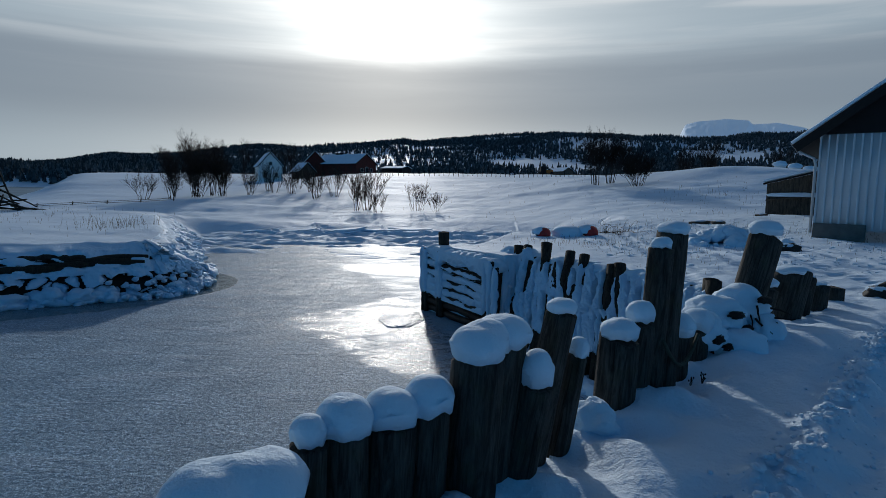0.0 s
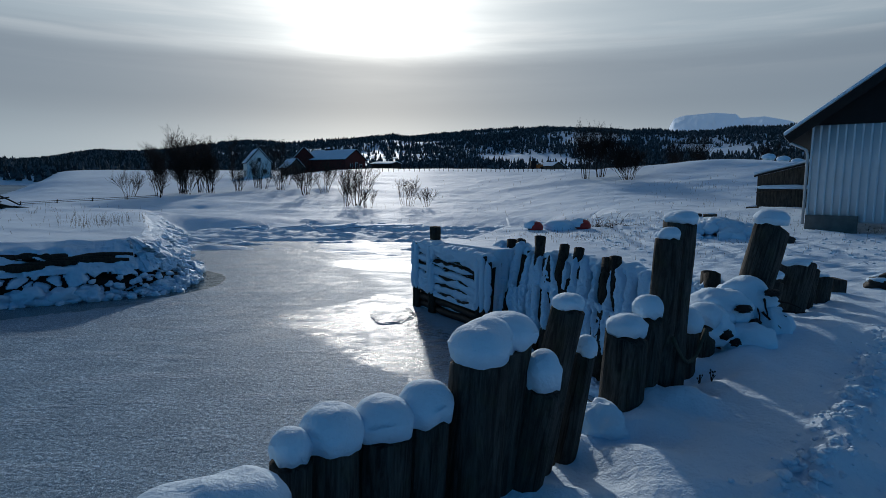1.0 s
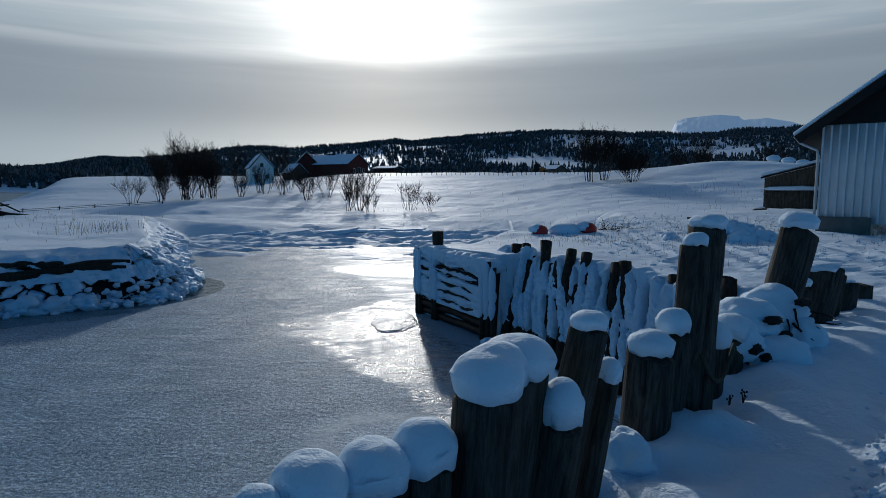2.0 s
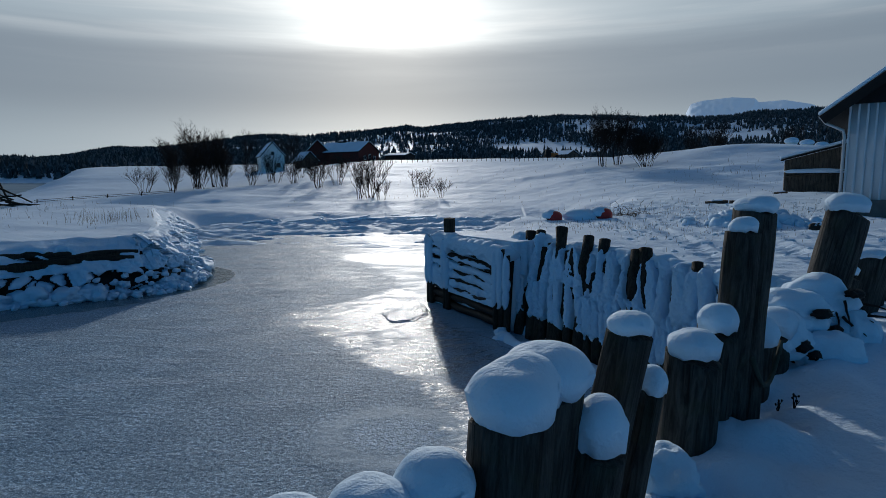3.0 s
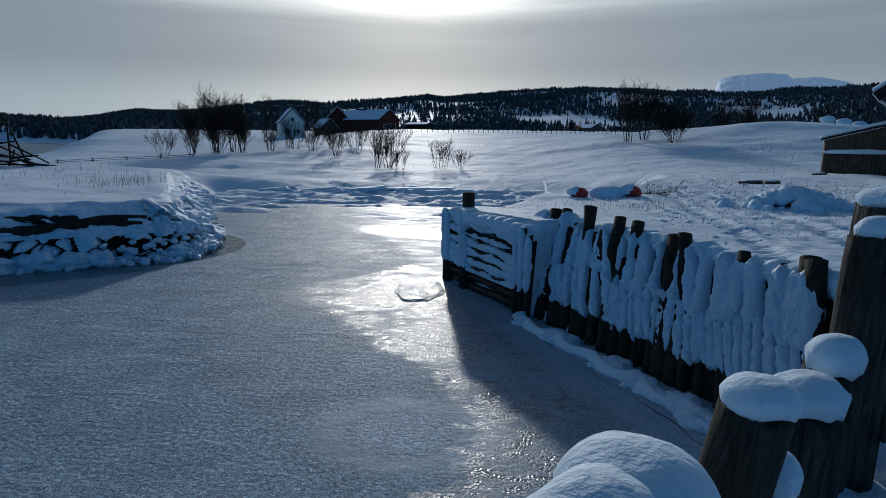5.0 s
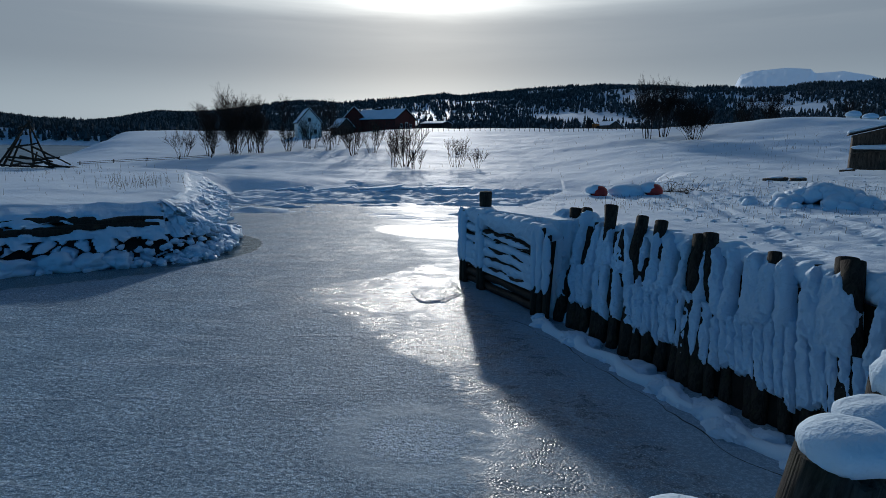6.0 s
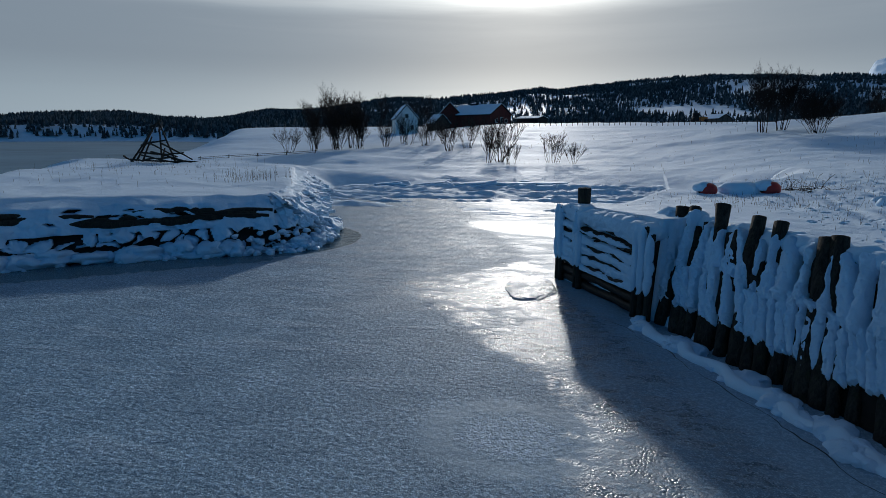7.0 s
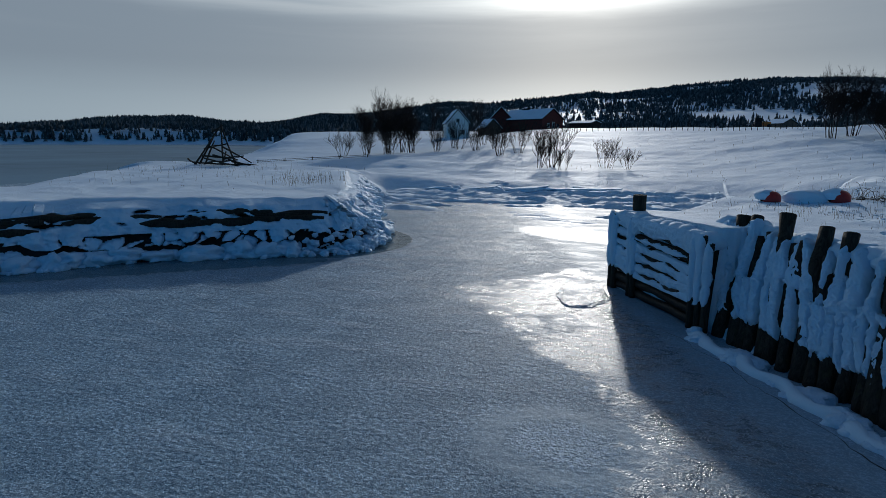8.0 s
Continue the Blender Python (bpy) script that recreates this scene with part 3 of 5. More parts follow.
def snow_cap(parent, discs, seed, label="rounded cushion of soft snow"):
    """Soft snow over one or two round heads: discs of x, y, radius, top and brim height, with a rolled brim."""
    rnd = random.Random(seed)
    cx = sum(d[0] for d in discs) / len(discs)
    cy = sum(d[1] for d in discs) / len(discs)
    cz = min(d[4] for d in discs)
    n, m = 44, 13
    reach = []
    for k in range(n):
        a = 2 * math.pi * k / n
        best = 0.0
        for x, y, r, _, _ in discs:
            px, py = x - cx, y - cy
            u = px * math.cos(a) + py * math.sin(a)
            w = r * r - (px * px + py * py - u * u)
            if w > 0:
                best = max(best, u + math.sqrt(w))
        reach.append(best * (0.97 + 0.10 * noise.noise(Vector((math.cos(a) * 1.2 + seed, math.sin(a) * 1.2, 0))) + 0.04 * noise.noise(Vector((math.cos(a) * 4 + seed, math.sin(a) * 4, 5)))))
    for _ in range(2):
        reach = [(reach[k - 1] + 2 * reach[k] + reach[(k + 1) % n]) / 4 for k in range(n)]

    def top(px, py):
        zs = []
        for x, y, r, zt, zb in discs:
            q = min(1.0, math.hypot(px + cx - x, py + cy - y) / (r * 1.06))
            zs.append(zb - cz + (zt - zb) * (1 - q ** 3.0) ** 0.6)
        hi = max(zs)
        return hi + 0.03 * math.log(sum(math.exp((z - hi) / 0.03) for z in zs))

    peak = Vector((seed, 0, top(0, 0) * 7))
    verts, faces = [(0, 0, top(0, 0) + 0.013 * noise.noise(peak * 0.8) + 0.004 * noise.noise(peak * 3.1))], []
    rings = [(j / m, 0) for j in range(1, m + 1)] + [(1.02, -0.008), (1.01, -0.016), (0.94, -0.022), (0.6, -0.015)]
    for u, dz in rings:
        for k in range(n):
            a = 2 * math.pi * k / n
            px, py = reach[k] * u * math.cos(a), reach[k] * u * math.sin(a)
            z = top(px, py) if u <= 1 else top(reach[k] * math.cos(a), reach[k] * math.sin(a)) + dz
            if u < 1 and dz:
                z = dz + 0.004
            w = Vector((px * 7 + seed, py * 7, z * 7))
            z += 0.013 * noise.noise(w * 0.8) + 0.004 * noise.noise(w * 3.1)
            if dz:
                z += 0.024 * noise.noise(Vector((math.cos(a) * 1.8, math.sin(a) * 2.5, seed)))
            verts.append((px, py, z))
    for k in range(n):
        faces.append((0, 1 + k, 1 + (k + 1) % n))
    for j in range(len(rings) - 1):
        for k in range(n):
            a, c = 1 + j * n + k, 1 + j * n + (k + 1) % n
            faces.append((a, a + n, c + n, c))
    last = 1 + (len(rings) - 1) * n
    faces.append(tuple(last + k for k in range(n)))
    ob = part("snow_cap", Geo().add(verts, faces), CAP, parent, label)
    ob.matrix_parent_inverse = parent.matrix_basis.inverted()
    ob.location = (cx, cy, cz)
    return ob


# foot, head, radii at foot and head, slant of the head
POSTS = [
    ((-0.74, 1.26, 0.6), (-0.72, 1.33, 2.16), 0.12, 0.12, 0.0),
    ((-0.60, 1.40, 0.6), (-0.58, 1.42, 2.16), 0.12, 0.11, 0.0),
    ((-0.560, 1.60, 0.6), (-0.495, 1.66, 2.24), 0.075, 0.070, 0.1),
    ((-0.440, 1.72, 0.6), (-0.384, 1.77, 2.25), 0.115, 0.100, 0.0),
    ((-0.290, 1.83, 0.6), (-0.220, 1.88, 2.23), 0.115, 0.105, 0.0),
    ((-0.160, 1.92, 0.6), (-0.067, 1.97, 2.26), 0.105, 0.095, 0.0),
    ((0.040, 2.02, 0.6), (0.142, 2.060, 2.440), 0.122, 0.112, -0.10),
    ((0.080, 2.15, 0.6), (0.256, 2.205, 2.475), 0.118, 0.112, 0.1),
    ((0.115, 2.15, 0.6), (0.415, 2.205, 2.29), 0.105, 0.085, 0.35),
    ((0.190, 2.36, 0.6), (0.573, 2.440, 2.56), 0.090, 0.076, 0.1),
    ((0.380, 2.50, 0.6), (0.692, 2.550, 2.32), 0.080, 0.055, 0.2),
    ((0.960, 3.00, 0.6), (1.069, 3.065, 2.265), 0.130, 0.118, 0.30),
    ((1.150, 3.17, 0.6), (1.251, 3.235, 2.33), 0.110, 0.095, 0.3),
    ((1.270, 3.25, 0.6), (1.405, 3.345, 2.785), 0.100, 0.075, 0.0),
    ((1.390, 3.38, 0.6), (1.531, 3.483, 2.875), 0.120, 0.105, 0.1),
    ((1.6, 3.6, 0.6), (1.68, 3.72, 2.14), 0.11, 0.10, 0.1),
    ((1.85, 3.84, 0.6), (1.95, 3.96, 2.12), 0.10, 0.09, 0.0),
    ((2.1, 4.05, 0.6), (2.18, 4.16, 2.06), 0.10, 0.10, 0.0),
    ((2.36, 4.28, 0.6), (2.42, 4.4, 2.04), 0.11, 0.10, 0.0),
    ((2.226, 4.415, 0.6), (2.880, 4.720, 2.78), 0.14, 0.15, 0.5),
    ((2.688, 4.814, 0.6), (3.020, 4.980, 2.26), 0.13, 0.14, 0.2),
    ((3.190, 5.358, 0.6), (3.660, 5.560, 2.28), 0.17, 0.18, -0.35),
    ((3.590, 5.713, 0.6), (3.980, 5.900, 2.16), 0.14, 0.15, -0.4),
    ((4.030, 6.005, 0.6), (4.320, 6.150, 2.05), 0.13, 0.14, -0.3),
    ((4.642, 6.412, 0.6), (4.780, 6.550, 1.98), 0.14, 0.15, 0.0),
]
row = []
for i, (foot, head, ra, rb, slant) in enumerate(POSTS):
    tall = head[2] > 2.6
    row.append(post(foot, head, ra, rb, i * 3.7 + 1, slant=slant,
         label="tall weathered timber post leaning over the snow" if tall else "weathered grey timber post leaning in the snow"))

# index of the post, then the round heads that its snow covers
CAPS = [
    (0, [(-0.72, 1.33, 0.155, 2.315, 2.165), (-0.58, 1.42, 0.145, 2.30, 2.165)]),
    (2, [(-0.495, 1.655, 0.068, 2.340, 2.255)]), (3, [(-0.384, 1.765, 0.112, 2.372, 2.250)]), (4, [(-0.220, 1.875, 0.118, 2.352, 2.228)]),
    (5, [(-0.067, 1.965, 0.110, 2.372, 2.255)]), (6, [(0.142, 2.055, 0.124, 2.575, 2.455), (0.198, 2.135, 0.105, 2.568, 2.465)]), (7, [(0.256, 2.203, 0.136, 2.578, 2.480)]),
    (8, [(0.408, 2.195, 0.074, 2.415, 2.325), (0.438, 2.20, 0.062, 2.38, 2.29)]),
    (9, [(0.573, 2.438, 0.076, 2.612, 2.558)]), (10, [(0.694, 2.548, 0.054, 2.385, 2.31)]), (11, [(1.052, 3.062, 0.104, 2.355, 2.285), (1.10, 3.065, 0.088, 2.335, 2.265)]),
    (12, [(1.245, 3.228, 0.092, 2.44, 2.345)]), (13, [(1.405, 3.343, 0.068, 2.838, 2.782)]), (14, [(1.531, 3.48, 0.104, 2.94, 2.875)]),
    (19, [(2.85, 4.70, 0.145, 2.89, 2.77)]), (20, [(3.02, 4.98, 0.14, 2.33, 2.27)]), (21, [(3.63, 5.53, 0.16, 2.37, 2.31)]),
    (22, [(3.99, 5.90, 0.12, 2.22, 2.18)]), (15, [(1.68, 3.72, 0.14, 2.27, 2.13)]), (16, [(1.95, 3.96, 0.13, 2.24, 2.11)]),
    (17, [(2.18, 4.16, 0.12, 2.15, 2.06)]), (23, [(4.33, 6.16, 0.10, 2.10, 2.07)]),
]
for i, (k, discs) in enumerate(CAPS):
    snow_cap(row[k], discs, 3.1 * i + 2)

# snow-laden tangle of roots and boards between the tall posts
heap = holder("snow_heap", "snow heap over dark tangled roots beside the posts", "snow heap", (2.22, 4.22, 1.92))
for i, (c, size) in enumerate([((-0.22, -0.15, 0.10), (0.22, 0.20, 0.17)), ((0.02, 0.08, 0.17), (0.26, 0.22, 0.19)),
                               ((0.32, 0.28, 0.20), (0.24, 0.24, 0.22)), ((0.45, 0.05, 0.02), (0.14, 0.14, 0.2)), ((0.12, -0.2, 0.0), (0.2, 0.16, 0.16))]):
    part("snow_lump", Geo().blob(c, size, 0.22, i * 5.0 + 40, 4, -0.7, 1.7), CAP, heap)
# Dark lumps: frozen roots, and shaded holes in the snow drawn as solids.
for i, (c, size) in enumerate([((-0.14, -0.33, 0.10), (0.045, 0.03, 0.035)), ((0.10, -0.13, 0.24), (0.06, 0.035, 0.03)), ((0.22, -0.08, 0.10), (0.05, 0.04, 0.045)), ((-0.02, -0.28, 0.02), (0.05, 0.03, 0.03)),
                               ((0.42, 0.05, 0.33), (0.06, 0.035, 0.03)), ((0.4, -0.05, -0.1), (0.10, 0.07, 0.13)), ((0.26, -0.20, -0.08), (0.07, 0.05, 0.05))]):
    part("root", Geo().blob(c, size, 0.5, i * 3.0 + 70, 3, -9, 2.5, sharp=True), WET, heap, "dark lump for frozen roots and shaded holes in the snow")
for i in range(9):
    rnd = random.Random(100 + i)
    p = Vector((0.40 + rnd.uniform(-0.1, 0.1), 0.02 + rnd.uniform(-0.1, 0.1), rnd.uniform(-0.2, 0.3)))
    path = [p]
    d = Vector((rnd.uniform(-0.5, 0.5), rnd.uniform(-0.6, 0.0), rnd.uniform(-0.8, 0.4))).normalized()
    for k in range(5):
        d = (d + Vector((rnd.uniform(-0.5, 0.5), rnd.uniform(-0.5, 0.5), rnd.uniform(-0.5, 0.4))) * 0.6).normalized()
        p = p + d * 0.035
        path.append(p)
    part("branch", Geo().tube(path, [0.010 - 0.0014 * k for k in range(6)], 6), BARK, heap)
rope_path = [(1.35 + 0.5 * t, 3.10 + 0.62 * t, 2.22 - 0.32 * math.sin(t * 2.4) + 0.1 * t) for t in [i / 14 for i in range(15)]]
thing("rope", Geo().tube(rope_path, [0.013] * 15, 6), ROPE, "dark frayed rope slung between the old posts", "rope")

thing("snow_drift", Geo().blob((0.85, 2.76, height(0.85, 2.76) - 0.01), (0.14, 0.12, 0.13), 0.35, 14.0, 4, -9, 1.8), CAP, "wedge of snow lodged against the posts", "snow")

# ---- the piled bank ----
BASE_A, BASE_B = Vector((1.0, 11.75, 0)), Vector((3.75, 6.2, 0))
LEAN = Vector((0.36, 0.85, 0))
wall = holder("pile_wall", "leaning row of dark piles crusted with snow and rime", "retaining wall")
rnd = random.Random(8)
# Dark sheet laid over the snowy slope, standing in for shade between the piles.
backing = Geo()
ba, bb = BASE_A + Vector((0.05, 0.025, -0.1)), BASE_B + Vector((0.05, 0.025, -0.1))
verts, faces = [], []
for i in range(41):
    p = ba.lerp(bb, i / 40)
    for k in range(9):
        q = p + LEAN * (k / 8) * 0.84 + Vector((0, 0, 1.55 * k / 8))
        q += Vector((0.06, 0.03, 0)) * noise.noise(Vector((i * 0.7, k * 0.9, 3)))
        verts.append(q)
for i in range(40):
    for k in range(8):
        a = i * 9 + k
        faces.append((a, a + 1, a + 10, a + 9))
part("backing", Geo().add(verts, faces), DARK_FILL, wall, "dark backing added behind the piles so the gaps look shaded")

count = 27
lines = []
for i in range(count):
    t = (i + 0.5 + rnd.uniform(-0.34, 0.34)) / count
    base = BASE_A.lerp(BASE_B, t) + Vector((rnd.uniform(-0.04, 0.04), rnd.uniform(-0.04, 0.04), -0.15))
    tall = 1.64 + rnd.uniform(-0.08, 0.07)
    tips = {0.133: 1.86, 0.161: 1.88, 0.250: 1.87, 0.279: 2.02, 0.404: 1.93, 0.456: 1.91, 0.590: 1.84, 0.618: 1.87, 0.767: 1.78, 0.842: 1.72, 0.897: 1.86}
    for key, value in tips.items():
        if abs(t - key) < 0.019:
            tall = value
    lean = LEAN * rnd.uniform(0.92, 1.08) * (tall / 1.85)
    r = rnd.uniform(0.066, 0.090) + 0.028 * (tall > 1.8)
    head = base + lean + Vector((rnd.uniform(-0.07, 0.07), rnd.uniform(-0.09, 0.09), tall + 0.15))
    path = [base.lerp(head, k / 8) for k in range(9)]
    part("pile", Geo().tube(path, [r * (1.1 - 0.02 * k) for k in range(9)], 12, 0.45, i * 1.7, wave=5.0), PILE, wall)
    lines.append((t, r, tall))

# snow and rime plastered over the piles: fingers above, iced ribs below, dark gaps between
length = (BASE_B - BASE_A).length
run = (BASE_B - BASE_A).normalized()
upward = (LEAN / 1.85 + Vector((0, 0, 1)))
outward = upward.cross(run).normalized()
if outward.y > 0:
    outward = -outward


def pile_snow(s, h):
    """Snow surface in front of the wall's plane, or -1 where the timber stays bare."""
    n = lambda a, c, k: noise.noise(Vector((s * a, h * c, k)))
    share = s / length
    ledge = 1.03 + 0.12 * n(1.3, 0, 6)
    low = 0.38 + 0.18 * n(1.7, 0, 8) + 0.10 * n(7, 0, 1)
    if 0.5 * n(17, 8, 31) > (h - low) / 0.16:
        return -1.0
    taper = 0.4 + 0.6 * min(1.0, max(0.0, (h - low) / 0.35))
    best = -1.0
    # lower down the farther piles are sheathed in narrow iced ribs
    if h < ledge and share > 0.40 + 0.05 * n(0, 3, 12):
        u = s / 0.135 + 0.7 * n(2.3, 0.5, 14)
        rib = abs(math.sin(math.pi * u)) ** 0.6
        split = 0.46 + 0.5 * noise.noise(Vector((math.floor(u + 0.5) * 1.7, h * 0.8, 17)))
        if rib > split:
            rings = 0.016 * math.sin(h * 46 + 3 * n(5, 0, 3)) * max(0.0, min(1.0, (h - ledge + 0.4) / 0.2))
            best = -0.03 + (0.035 + 0.085 * rib + rings) * taper
    for t, r, tall in lines:
        lean = 0.42 * noise.noise(Vector((t * 77, 2, 2))) * max(h - 0.9, 0.0)
        off = abs(s - t * length - lean - 0.04 * noise.noise(Vector((t * 50, h * 1.6, 9))))
        if off > 0.4 or (h < ledge - 0.08 and share > 0.46):
            continue
        sheet = 0.9 * math.exp(-((t - 0.345) / 0.040) ** 2) + math.exp(-((t - 0.70) / 0.05) ** 2) + 0.6 * math.exp(-((t - 0.515) / 0.03) ** 2) + (0.75 if t > 0.78 else 0.0)
        wob = noise.noise(Vector((t * 47, h * 2.6, 1)))
        top = (tall - 0.14 if tall > 1.8 else 1.74) + 0.22 * noise.noise(Vector((t * 31, 4, 0)))
        if h > top:
            continue
        own = 1.02 + 0.45 * noise.noise(Vector((t * 61, 3, 7)))
        if h < ledge:
            w = own * (0.080 + 0.022 * wob) * (0.8 + 0.2 * taper)
        else:
            f = (h - ledge) / max(0.1, top - ledge)
            slit = max(0.0, noise.noise(Vector((t * 91, h * 1.3, 5))) + 0.08)
            w = own * (0.090 - 0.034 * f + 0.032 * wob) - 0.18 * slit + 0.060 * sheet
        w += 0.014 * n(11, 8, 2)
        w *= min(1.0, max(0.0, (top - h) / 0.13)) ** 0.5
        if w > 0.012 and off < w:
            bulge = math.sqrt(1 - (off / w) ** 2)
            crease = 0.5 + 0.5 * noise.noise(Vector((t * 19, h * 9, 11)))
            depth = 0.03 + (0.10 + 0.035 * wob + 0.02 * crease + 0.02 * sheet) * bulge ** 0.75
            best = max(best, -0.03 + depth * taper * (0.4 + 0.6 * min(1.0, (top - h) / 0.10)))
    if best > -0.5:
        best += (0.028 + 0.06 * n(11, 16, 21)) * math.exp(-((h - ledge) / 0.06) ** 2)
    return best


ns, nh = 560, 120
verts, faces, bare = [], [], []
for i in range(ns + 1):
    s = length * (i / ns * 1.04 - 0.02)
    for k in range(nh + 1):
        h = 0.05 + 2.10 * k / nh
        d = pile_snow(s, h)
        bare.append(0 if d > -0.5 else 1)
        if d > -0.5:
            d += 0.042 * noise.noise(Vector((s * 8, h * 6, 3))) + 0.030 * noise.noise(Vector((s * 22, h * 15, 3))) + 0.016 * noise.noise(Vector((s * 42, h * 28, 3)))
        else:
            d = -0.07
        verts.append(BASE_A + run * s + upward * h + outward * (d + 0.06))
for i in range(ns):
    for k in range(nh):
        a = i * (nh + 1) + k
        quad = (a, a + 1, a + nh + 2, a + nh + 1)
        if sum(bare[q] for q in quad) < 4:
            faces.append(quad)
part("snow_crust", Geo().add(verts, faces), RIME, wall, "plastered snow and rime in fingers")

# soft snow along the top of the wall, running back into the bank
for i in range(34):
    t = 0.03 + 0.95 * (i + rnd.uniform(0, 0.8)) / 34
    p = BASE_A.lerp(BASE_B, t) + LEAN * 0.93 + Vector((0.10, 0.06, 1.62 + rnd.uniform(-0.05, 0.06)))
    ob = part("snow_lip", Geo().blob((0, 0, 0), (rnd.uniform(0.14, 0.24), rnd.uniform(0.14, 0.26), rnd.uniform(0.10, 0.18)), 0.3, i * 3.3, 3, -9, 1.6), CAP, wall, "overhanging snow lip")
    ob.location = p

# log crib at the wall's end
crib = holder("log_crib", "snow-plastered log crib ending the piled bank", "retaining wall")
ca, cb = Vector((-0.36, 13.95, 0)), Vector((1.12, 11.3, 0))
side = (cb - ca).normalized()
face = Vector((-side.y, side.x, 0)) * (1 if (-side.y) < 0 else -1)
part("core", Geo().box(Matrix.Translation((ca + cb) / 2 - face * 0.22 + Vector((0, 0, 0.72))) @ Matrix.Rotation(math.atan2(side.y, side.x), 4, "Z"),
                       ((cb - ca).length, 0.3, 1.45), 0.02), DARK_FILL, crib, "dark earth core")
for k in range(8):
    z = 0.10 + 0.19 * k
    sag = [ca + side * ((cb - ca).length * t) + face * rnd.uniform(-0.02, 0.03) + Vector((0, 0, z + 0.04 * noise.noise(Vector((t * 3, k * 2.0, 0))) - 0.10 * t * (k > 4))) for t in [j / 10 for j in range(11)]]
    part("log", Geo().tube(sag, [0.088 + 0.008 * noise.noise(Vector((j, k, 1))) for j in range(11)], 10, 0.12, k * 3.1), WET if k < 3 else PILE, crib)
span = (cb - ca).length
verts, faces = [], []
nu, nv = 170, 90
for i in range(nu + 1):
    s = span * i / nu
    for k in range(nv + 1):
        z = 0.42 + 1.20 * k / nv
        best = -1.0
        for j in range(7):
            zc = 0.50 + 0.185 * j - 0.10 * s / span + 0.07 * noise.noise(Vector((s * 1.3, j * 3.0, 0)))
            w = 0.082 + 0.085 * noise.noise(Vector((s * 1.7, j * 5.0, 4))) + 0.03 * noise.noise(Vector((s * 5.0, j * 2.0, 7))) - 0.035 * (j > 3) * (0.3 < s / span < 0.95) + 0.012 * noise.noise(Vector((s * 9, z * 9, 4)))
            off = abs(z - zc)
            if off < w:
                best = max(best, 0.08 + 0.05 * math.sqrt(1 - (off / w) ** 2))
        drape = 1.42 - 0.16 * noise.noise(Vector((s * 1.9, 3, 3))) - 0.07 * noise.noise(Vector((s * 6.0, 3, 5))) - 0.14 * s / span
        if z > drape:
            best = max(best, 0.10 + 0.07 * min(1.0, (z - drape) / 0.1) ** 0.5 - 0.25 * max(0.0, z - 1.52))
        d = best if best > 0 else -0.05
        d += 0.015 * noise.noise(Vector((s * 10, z * 10, 9)))
        verts.append(ca + side * s + face * d + Vector((0, 0, z)))
for i in range(nu):
    for k in range(nv):
        a = i * (nv + 1) + k
        faces.append((a, a + 1, a + nv + 2, a + nv + 1))
part("snow_crust", Geo().add(verts, faces), RIME, crib, "plastered snow along the logs")
for k, (t, top) in enumerate([(0.0, 1.62), (0.045, 1.60), (0.26, 1.58), (0.30, 1.2), (0.93, 1.55), (0.99, 1.6), (1.05, 1.5)]):
    p = ca + side * ((cb - ca).length * t) + face * 0.10
    up = part("upright", Geo().tube([p + Vector((0, 0, top * j / 6)) for j in range(7)], [0.065] * 7, 10, 0.15, k * 4.4), PILE, crib)
    part("snow_crust", Geo().tube([p + face * 0.03 + Vector((0, 0, 0.45 + (top - 0.42) * j / 9)) for j in range(10)],
                                  [0.03] + [0.075 + 0.02 * noise.noise(Vector((j * 0.8, k, 2))) for j in range(8)] + [0.03], 10, 0.3, k * 7.7, wave=7.0), RIME, up, "plastered snow")
for i in range(10):
    t = (i + 0.5) / 10
    p = ca + side * ((cb - ca).length * t) - face * 0.12 + Vector((0, 0, 1.52 - 0.05 * t))
    ob = part("snow_lip", Geo().blob((0, 0, 0), (0.22, 0.22, 0.14 + 0.05 * rnd.random()), 0.25, i * 6.1, 3), CAP, crib, "overhanging snow lip")
    ob.location = p
stub = post((0.05, 14.2, 1.2), (0.05, 14.2, 1.98), 0.13, 0.13, 5.5, PILE, "dark stub of a mooring post on the bank", name="mooring_post", group="")

# ice rubble along the foot of the wall
for i in range(46):
    t = rnd.random() ** 0.8
    p = Vector((1.15, 11.2, 0)).lerp(Vector((3.55, 6.3, 0)), t) + Vector((-0.35, -0.18, 0)) * rnd.uniform(0.2, 1.0)
    sz = rnd.uniform(0.05, 0.17)
    g = Geo().blob((0, 0, 0), (sz * rnd.uniform(0.9, 1.5), sz * rnd.uniform(0.9, 1.5), sz * rnd.uniform(0.5, 0.9)), 0.35, i * 2.1, 3, -0.3, 1.8, sharp=True)
    ob = thing("ice_block", g, RIME, "lump of snowy ice at the foot of the piles", "ice block", "ice rubble by the piles")
    ob.location = p
ridge = []
for i in range(30):
    t = i / 29
    ridge.append(Vector((1.1, 11.2, 0.0)).lerp(Vector((3.55, 6.2, 0.0)), t) + Vector((-0.22 + 0.06 * math.sin(i * 1.3), -0.12, 0.0)))
thing("snow_ledge", Geo().tube(ridge, [0.02] + [0.10 + 0.05 * noise.noise(Vector((i * 0.6, 0, 0))) for i in range(28)] + [0.02], 12, 0.7, 3.0, wave=6.0), CAP,
      "low ledge of snow on the ice along the piles", "snow")

